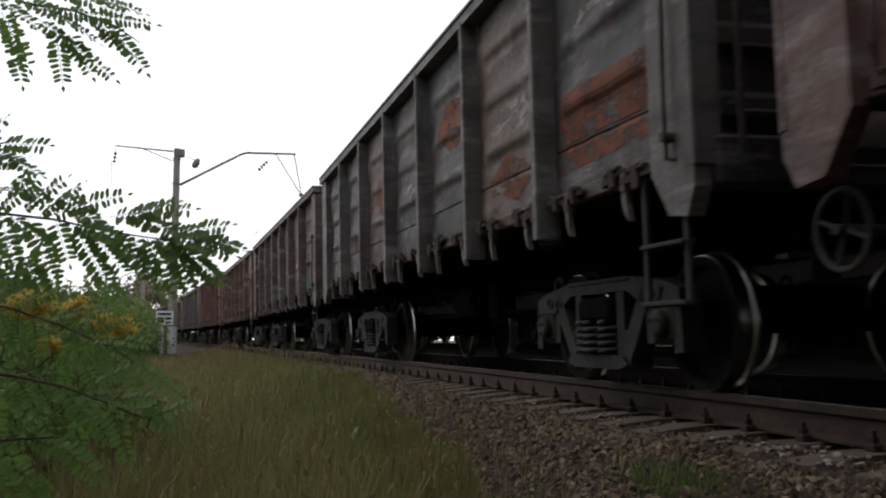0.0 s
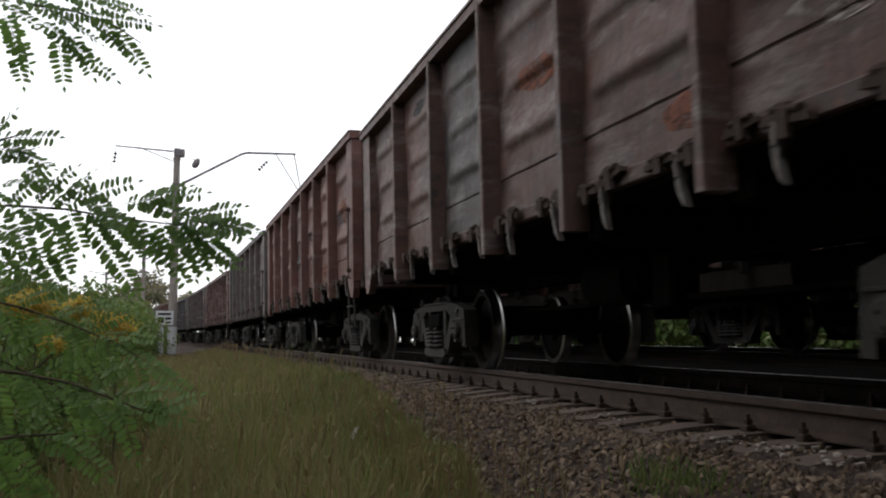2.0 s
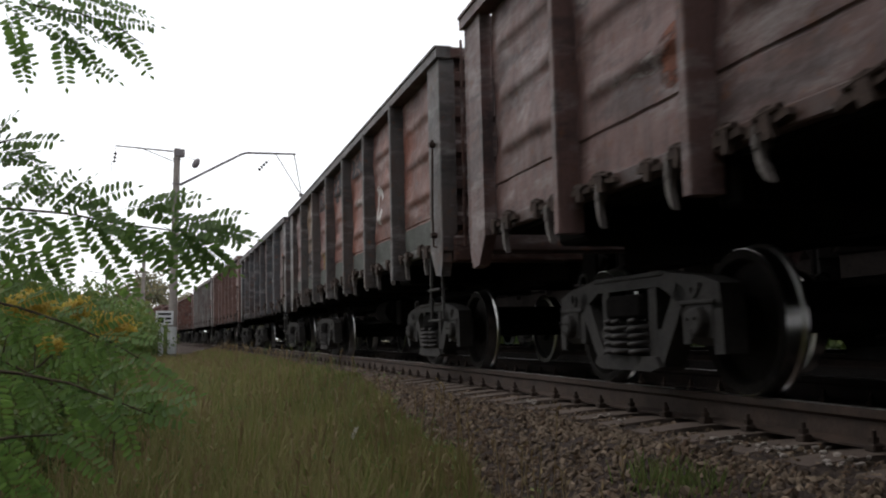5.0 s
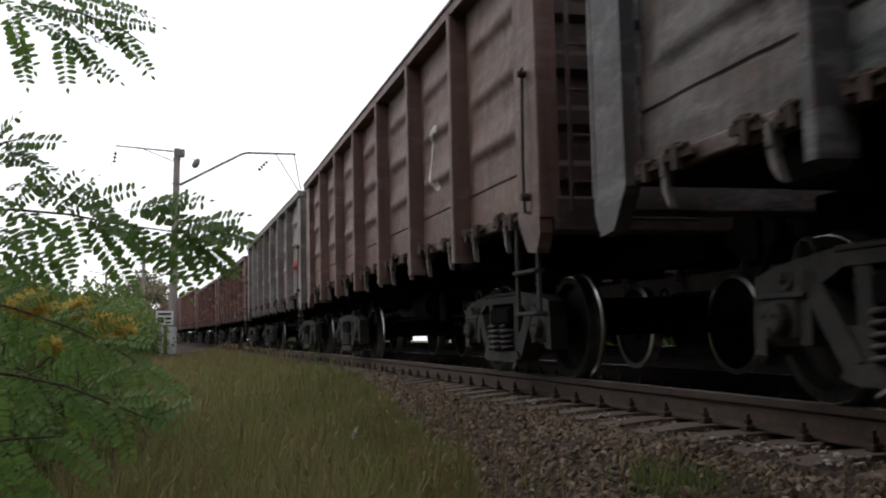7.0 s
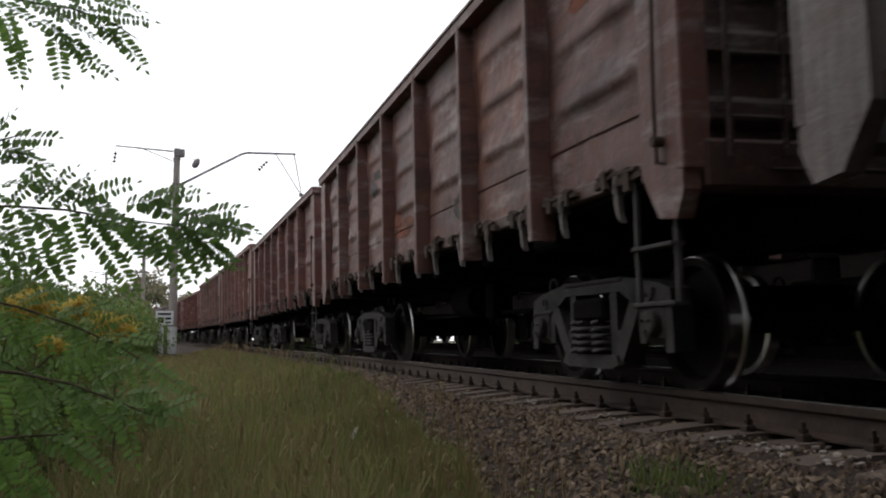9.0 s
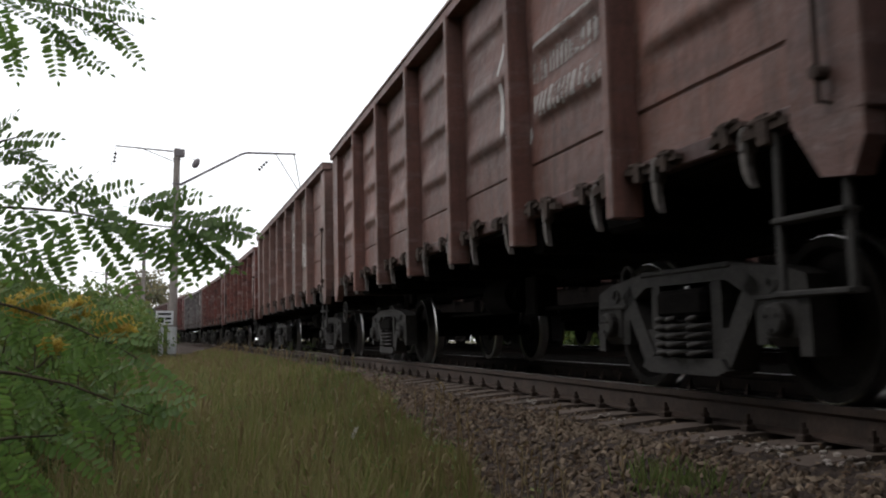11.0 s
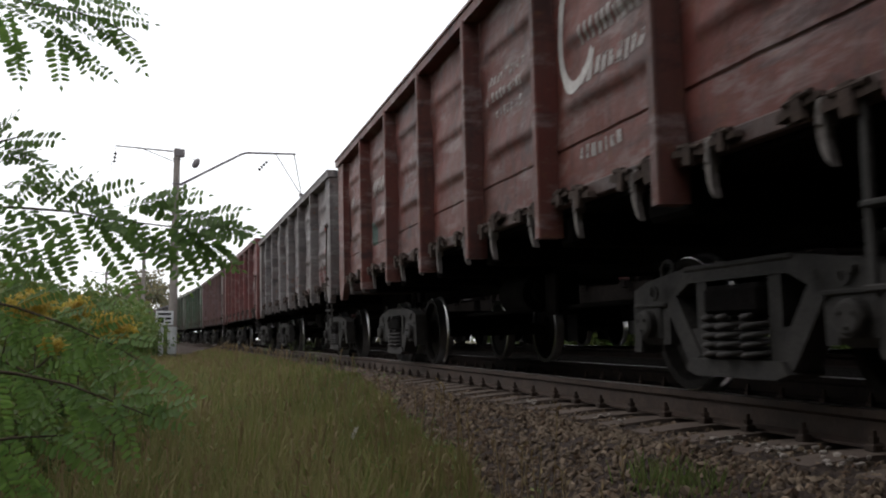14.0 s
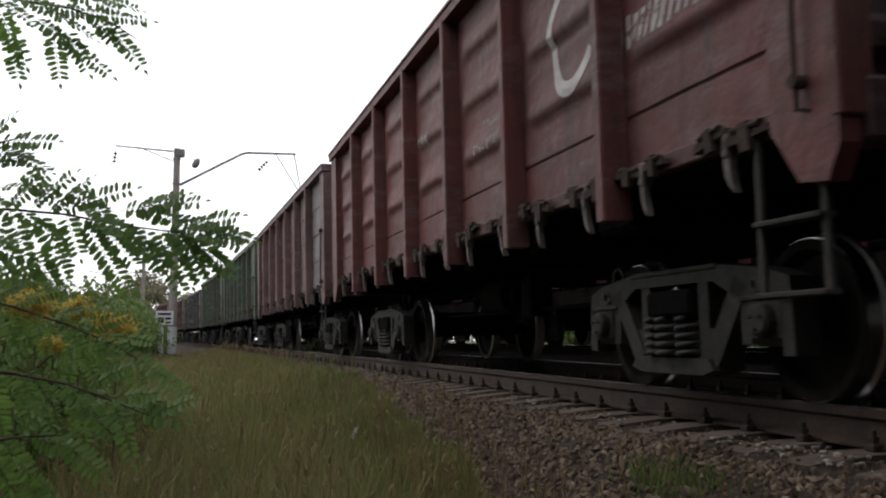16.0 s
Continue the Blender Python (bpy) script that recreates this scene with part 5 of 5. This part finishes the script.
def weed_tuft(s, u, seed):
    rnd = random.Random(seed)
    g = Shape()
    for i in range(85):
        a, h = rnd.uniform(0, math.tau), rnd.uniform(0.03, 0.12)
        p = Vector((rnd.gauss(0, 0.10), rnd.gauss(0, 0.16), 0))
        d = Vector((math.cos(a), math.sin(a), 0))
        e = Vector((-d.y, d.x, 0)) * 0.004
        q = p + d * h * 0.5 + Vector((0, 0, h))
        g.add([p - e, p + e, (p + q) / 2 + e + Vector((0, 0, h * 0.1)), q, (p + q) / 2 - e + Vector((0, 0, h * 0.1))], [(0, 1, 2, 3, 4)])
    ob = tagged(new("weed_tuft", g.mesh("weed_tuft", FRESH, fix=False)), "fresh green weed tuft growing in the ballast", "weed", "weed tufts in the ballast")
    ob.matrix_basis = line(s, u, ground_height(u, s) + 0.01, cant=False)


for k, (s, u) in enumerate(((3.95, -1.86), (3.80, -1.95), (3.66, -1.88))):
    weed_tuft(s, u, 40 + k)


def plume():
    """A pale feathery seed head on its stalk."""
    top = Vector(PLUME)
    th = new("plume_grass")
    z = ground_height(top.x, top.y)
    th.matrix_basis = Matrix.Translation((top.x - 0.04, top.y, z))
    h = top.z - z
    part("stalk", Shape().pipe([(0, 0, -0.03), (0.01, 0, h * 0.6), (0.03, 0, h)], [0.003, 0.0025, 0.0015], 5), STALK, th)
    g = Shape()
    rnd = random.Random(77)
    for k in range(46):
        p = Vector((0.026 + 0.022 * k / 46, 0, h - 0.025 + 0.055 * k / 46))
        leaf_card(g, p, rand_dir(rnd), (rand_dir(rnd) * 0.7 + Vector((0.25, 0, 0.9))).normalized(), 0.018, 0.006)
    part("seed_head", g, PALE, th, "pale feathery seed head")
    tagged(th, "pale feathery grass plume standing in the bank", "grass plume")


plume()


# ---- the robinia whose twigs hang into the view ----
def compound_leaf(rnd, length, droop, big):
    """A feather leaf of that length along x: a thin midrib and paired oval leaflets."""
    g = Shape()
    pts = [Vector((k / 8, 0, -droop * (k / 8) ** 2)) * length for k in range(9)]
    g.pipe(pts, [0.0009] * 4 + [0.0007] * 3 + [0.0005] * 2, 4)
    pairs = max(6, int(length / (0.45 * big)))
    sweep, fold = rnd.uniform(0.10, 0.35), rnd.uniform(-0.35, 0.05)
    for i in range(pairs):
        t = 0.10 + 0.88 * i / pairs
        p = Vector((t, 0, -droop * t * t)) * length
        for side in (-1, 1):
            if rnd.random() < 0.03:
                continue
            l = big * (1.08 - 0.55 * abs(t - 0.45)) * rnd.uniform(0.9, 1.06)
            w = l * rnd.uniform(0.32, 0.42)
            d = Vector((sweep + rnd.uniform(-0.16, 0.16), side, fold + rnd.uniform(-0.22, 0.22))).normalized()
            n = Vector((rnd.uniform(-0.2, 0.5), rnd.uniform(-0.2, 0.2), 1)).normalized()
            e = n.cross(d).normalized()
            q = [p + d * 0.002, p + d * l * 0.22 + e * w * 0.44, p + d * l * 0.70 + e * w * 0.48, p + d * l * 0.93 + e * w * 0.22, p + d * l * 0.93 - e * w * 0.22, p + d * l * 0.70 - e * w * 0.48, p + d * l * 0.22 - e * w * 0.44, p + d * l * 0.5 - n * w * 0.12]
            g.add(q, [(k, (k + 1) % 7, 7) for k in range(7)])
    p = pts[-1]
    g.add([p, p + Vector((0.008, 0.005, 0)), p + Vector((0.019, 0, -0.003)), p + Vector((0.008, -0.005, 0))], [(0, 1, 2), (0, 2, 3)])
    return g.mesh("leaf", LEAF, fix=False)


TWIGS = {}
HANGING = [(-4.66, 2.62, 0.30, -4.16, 2.72, 0.12), (-4.70, 2.6, 0.10, -4.32, 2.7, -0.06)]


def robinia():
    rnd = random.Random(15)
    kinds = {}
    foot = Vector((-6.2, 1.9, -0.9))
    th = new("robinia")
    th.matrix_basis = Matrix.Translation(foot)
    tagged(th, "young robinia with feather leaves hanging into view", "tree")
    tr = Shape().pipe([(0, 0, -0.2), (0.05, 0.05, 0.8), (0.1, 0.02, 1.7), (0.2, 0.1, 2.6)], [0.05, 0.04, 0.03, 0.012], 8)
    part("trunk", tr, BARK, th)
    # crown above the view, added to block sky light from the near wagons
    part("crown", crown_shape(rnd, 80, 60, (1.5, 1.7, 2.4), 0.07).mesh("crown", BUSH, fix=False), None, th, at=Matrix.Translation((0.2, -2.2, 3.0)))
    for name, twig, leaves in (("high", HIGH_TWIG, HIGH_LEAVES), ("mid", MID_TWIG, MID_LEAVES + MID_LEAVES_MORE + MID_LEAVES_END), ("sprig", SPRIG_TWIG, SPRIG_LEAVES), ("low", LOW_TWIG, LOW_LEAVES), ("foot", FOOT_TWIG, FOOT_LEAVES), ("under", UNDER_TWIG, UNDER_LEAVES)):
        base = Vector(twig[0])
        pts = [Vector(p) - base for p in twig]
        g = Shape()
        n = len(pts)
        g.pipe([foot + Vector((0.05, 0.05, max(0.3, min(2.4, base.z + 0.6)))) - base] + pts, [0.008] + [0.0045 - 0.0033 * i / (n - 1) for i in range(n)], 6)
        tw = part("branch", g, BARK, th, at=base - foot)
        TWIGS[name] = (tw, base - foot)
        for a, b in leaves:
            a, b = Vector(a), Vector(b)
            # from the nearest point of the twig to the leaf's foot
            k = min(range(n), key=lambda i: (pts[i] + base - a).length)
            j = min(max(1, k), n - 1)
            d = b - a
            x = d.normalized()
            z = (Vector((rnd.uniform(-0.35, 0.35), -0.75 + rnd.uniform(-0.4, 0.4), 0.65)))
            z = (z - x * z.dot(x)).normalized()
            y = z.cross(x)
            m = Matrix((x, y, z)).transposed().to_4x4()
            m.translation = a - base
            size = max(0.08, round(d.length / 0.03) * 0.03)
            key = (size, rnd.randrange(3), name == "high", name in ("mid", "sprig"))
            if key not in kinds:
                kinds[key] = compound_leaf(rnd, size, rnd.uniform(0.02, 0.22), 0.030 if name == "high" else 0.037 if name in ("mid", "sprig") else 0.027)
            part("leaf", kinds[key], None, tw, at=m)
    # boughs deeper in the tree, their leaves hanging alternately to both sides
    for x0, y0, z0, x1, y1, z1 in HANGING:
        base, end = Vector((x0, y0, z0)), Vector((x1, y1, z1))
        run = end - base
        g = Shape().pipe([foot + Vector((0.05, 0.05, max(0.3, z0 + 0.9))) - base, Vector((0, 0, 0)), run * 0.5 + Vector((0, 0, 0.04)), run], [0.008, 0.005, 0.0035, 0.0015], 6)
        tw = part("branch", g, BARK, th, at=base - foot)
        for k in range(15):
            f = 0.08 + 0.92 * k / 14
            p = run * f + Vector((0, 0, 0.16 * f * (1 - f)))
            x = Vector((rnd.uniform(0.1, 0.8), (1 if k % 2 else -1) * rnd.uniform(0.15, 0.7), rnd.uniform(-1.0, 0.15))).normalized()
            z = Vector((rnd.uniform(-0.3, 0.3), -0.7 + rnd.uniform(-0.4, 0.4), 0.7))
            z = (z - x * z.dot(x)).normalized()
            m = Matrix((x, z.cross(x), z)).transposed().to_4x4()
            m.translation = p
            key = ("hanging", k % 4)
            if key not in kinds:
                kinds[key] = compound_leaf(rnd, rnd.uniform(0.13, 0.19), rnd.uniform(0.1, 0.35), 0.027)
            part("leaf", kinds[key], None, tw, at=m)


robinia()


# ---- overhead-line poles ----
def insulator(g, p, q, r=0.075, n=4):
    p, q = Vector(p), Vector(q)
    g.rod(p, q, 0.018, 6)
    for k in range(n):
        c = p + (q - p) * ((k + 0.5) / n)
        d = (q - p).normalized() * 0.035
        g.rod(c - d, c + d, r * 0.6, 10, r)
    return g


def line_pole(foot, k, full):
    """A concrete pole with a feeder arm, a bent bracket over the track, insulators and a notice board."""
    th = new("line_pole")
    z0 = -0.75
    th.matrix_basis = Matrix.Translation((foot[0], foot[1], z0)) @ Matrix.Rotation(0.03, 4, "Z")
    tagged(th, "grey concrete overhead-line pole with steel brackets" if full else "grey concrete overhead-line pole farther along the line", "pole", "poles of the line")
    part("mast", Shape().rod((0, 0, 0), (-0.06, 0, 10.15), 0.215, 20, 0.145), CONCRETE, th, smooth=False)
    g = Shape().box(-0.16, 0.30, -0.16, 0.16, 9.75, 10.12, 0.03)
    g.ring((-0.06, 0, 9.65), 0.16, 0.03, "z", 16, 6)
    part("cap", g, DARKSTEEL, th)
    g = Shape().pipe([(0.0, 0, 10.0), (-1.45, 0, 10.06), (-2.86, 0, 10.12)], [0.04, 0.036, 0.032], 8)
    g.pipe([(0.0, 0, 9.45), (-1.75, 0, 10.10)], [0.02, 0.02], 6)
    part("feeder_arm", g, DARKSTEEL, th)
    g = insulator(Shape(), (-2.85, 0, 9.84), (-2.91, 0, 9.28), 0.095, 3)
    g.rod((-2.85, 0, 10.1), (-2.85, 0, 9.8), 0.012, 5)
    part("insulator", g, SHADED_GRIME, th, "hanging insulator string")
    g = Shape().pipe([(0.12, 0, 8.40), (1.6, 0, 9.27), (3.00, 0, 10.08), (3.22, 0, 10.15), (5.60, 0, 10.23)], [0.065, 0.06, 0.055, 0.055, 0.05], 8)
    g.ring((-0.05, 0, 8.45), 0.17, 0.035, "z", 16, 6)
    part("bracket", g, DARKSTEEL, th)
    g = Shape().pipe([(4.65, 0, 10.16), (5.88, 0, 8.25)], [0.022, 0.022], 6)
    g.pipe([(5.54, 0, 10.18), (5.94, 0, 8.20)], [0.022, 0.022], 6)
    g.box(5.82, 6.02, -0.05, 0.05, 8.10, 8.26, 0.01)
    part("strut", g, DARKSTEEL, th)
    part("insulator", insulator(Shape(), (4.24, 0, 9.80), (3.80, 0, 9.31), 0.095, 4), SHADED_GRIME, th, "slanting insulator string")
    part("stay_wire", Shape().pipe([(3.3, 0, 8.98), (3.80, 0, 9.31), (4.24, 0, 9.80), (4.6, 0, 10.16)], [0.006] * 4, 4), DARKSTEEL, th)
    g = Shape().lathe([(-0.30, 0.001), (-0.24, 0.10), (-0.05, 0.16), (0.12, 0.15), (0.20, 0.10), (0.24, 0.001)], 14)
    me = g.mesh("weight", DARKSTEEL, smooth=True)
    part("weight", me, None, th, "dark bell-shaped feeder fitting", pose(0.83, 0, 9.47, 0, 118, 0))
    part("stay_wire", Shape().pipe([(0.35, 0, 9.8), (0.6, 0, 9.72), (0.88, 0, 9.62)], [0.012] * 3, 5), DARKSTEEL, th)
    if full:
        board = part("notice_board", Shape().box(-0.78, 0.02, -0.30, -0.27, 1.70, 2.36, 0.008), SIGNPAINT, th, "white enamel notice board with dark marks")
        g = Shape()
        for x0, x1, a, b in ((-0.68, -0.08, 2.16, 2.26), (-0.68, -0.42, 1.80, 2.05), (-0.34, -0.08, 1.95, 2.05), (-0.34, -0.08, 1.78, 1.86)):
            g.box(x0, x1, -0.308, -0.302, a, b)
        part("marks", g, SHADED_GRIME, board, "dark painted bars")
        part("white_band", Shape().rod((-0.002, 0, 0.35), (-0.01, 0, 1.62), 0.222, 20, 0.214), SIGNPAINT, th, "flaking white painted band")
        part("marker_post", Shape().box(-0.62, -0.40, -0.28, -0.16, 0.2, 1.72, 0.02), SIGNPAINT, th, "white marker post")
    return th


line_pole(POLE_FOOT, 1, True)
line_pole(POLE_TWO, 1, False)
line_pole(POLE_THREE, 1, False)


def wires():
    """Feeder and catenary from pole to pole, beyond the nearest one."""
    spots = [Vector((*POLE_FOOT, 0)), Vector((*POLE_TWO, 0)), Vector((*POLE_THREE, 0)), Vector((POLE_THREE[0] - 16, POLE_THREE[1] + 60, 0))]
    for dx, z, r, label in ((-3.03, 8.6, 0.010, "thin feeder wire between the line poles"), (5.9, 6.95, 0.010, "thin catenary wire over the track"), (3.9, 5.6, 0.010, "thin contact wire over the track")):
        pts = []
        for a, b in zip(spots, spots[1:]):
            for k in range(8):
                t = k / 8
                pts.append(a.lerp(b, t) + Vector((dx, 0, z - 1.6 * t * (1 - t))))
        g = Shape().pipe(pts, [r + 0.004 * i / 8 for i in range(len(pts))], 5)
        tagged(new("overhead_wire", g.mesh("overhead_wire", DARKSTEEL)), label, "wire", "overhead wires")


wires()


# ---- what moves ----
def motions():
    ts = [0.5 * i for i in range(33)]
    for i, w in enumerate(WAGONS):
        walk(w, [(t, line(WAGON * (i - 1) - 6.40 + (0.22 if i == 0 else 0.0) - travelled(t))) for t in ts])
    sway()
    # one turning of the wheels serves all wheelsets, which stand alike in their bogies
    turns = {}
    for w in WAGONS:
        for b in w.children:
            if not b.name.startswith("bogie"):
                continue
            for p in b.children:
                if p.name.startswith("wheelset"):
                    y = round(p.matrix_basis.translation.y, 3)
                    if y not in turns:
                        walk(p, [(k / 30, Matrix.Translation((0, y, 0.43)) @ Matrix.Rotation((travelled(k / 30) - travelled(0)) / 0.43, 4, "X")) for k in range(481)])
                        turns[y] = p.animation_data
                    else:
                        p.rotation_mode = "QUATERNION"
                        p.animation_data_create()
                        p.animation_data.action = turns[y].action
                        p.animation_data.action_slot = turns[y].action_slot


def sway():
    """The robinia's branches stir in the wind."""
    def rows(name, table, scale):
        tw, base = TWIGS[name]
        walk(tw, [(t, Matrix.Translation(base + Vector((dx, 0.3 * dz, dz)) * scale) @ Matrix.Rotation(turn * 0.01, 4, "Y")) for t, dx, dz, turn in table])
    high = [(0.0, 1, 0, 0), (1.5, 3, 0, 0), (3.0, 4, -1, 1), (4.2, 6, -1, 0), (5.5, 10, -2, 1), (7.0, 11, -1, 1), (8.0, 4, 2, 0), (9.2, -4, 3, -1), (11.0, -12, 6, -2), (12.0, 0, 0, 0), (12.5, -7, 4, -1), (13.5, -4, 2, 0), (14.5, -2, 1, 0), (16.0, -6, 3, -1)]
    mid = [(0.0, -20, -8, 3), (0.2, -8, 6, -5), (0.4, 0, 4, -4), (0.6, -4, 2, -1), (0.8, 4, -4, 1), (1.0, 2, 2, -1), (1.5, 3, 0, 0), (2.0, -2, 3, -1), (2.6, 3, -2, 1), (3.2, -6, 2, -1), (4.2, 0, -2, 1), (5.5, -3, 0, 0), (6.5, 0, 2, -1), (7.0, 3, -2, 1), (8.2, 0, 0, 0), (9.2, -4, 2, -1), (10.4, 0, -1, 0), (11.0, 0, 1, 0), (12.0, 0, 0, 0), (13.0, 0, 1, -1), (14.5, 1, 0, 0), (16.0, -4, -2, 1)]
    low = [(0.0, -6, -2, 1), (0.4, 2, 3, -2), (0.8, -2, -1, 1), (1.5, 2, 0, 0), (3.0, -2, 2, -1), (5.5, 1, 0, 0), (7.0, -3, -1, 1), (9.0, 2, 1, 0), (11.0, 0, 0, 0), (13.0, -2, 1, -1), (14.5, 2, 0, 1), (16.0, -1, 0, 0)]
    rows("high", high, 0.0014)
    rows("mid", mid, 0.0015)
    rows("sprig", mid, 0.0013)
    rows("low", low, 0.0012)
    rows("foot", low, 0.0010)
    rows("under", low, 0.0012)


motions()
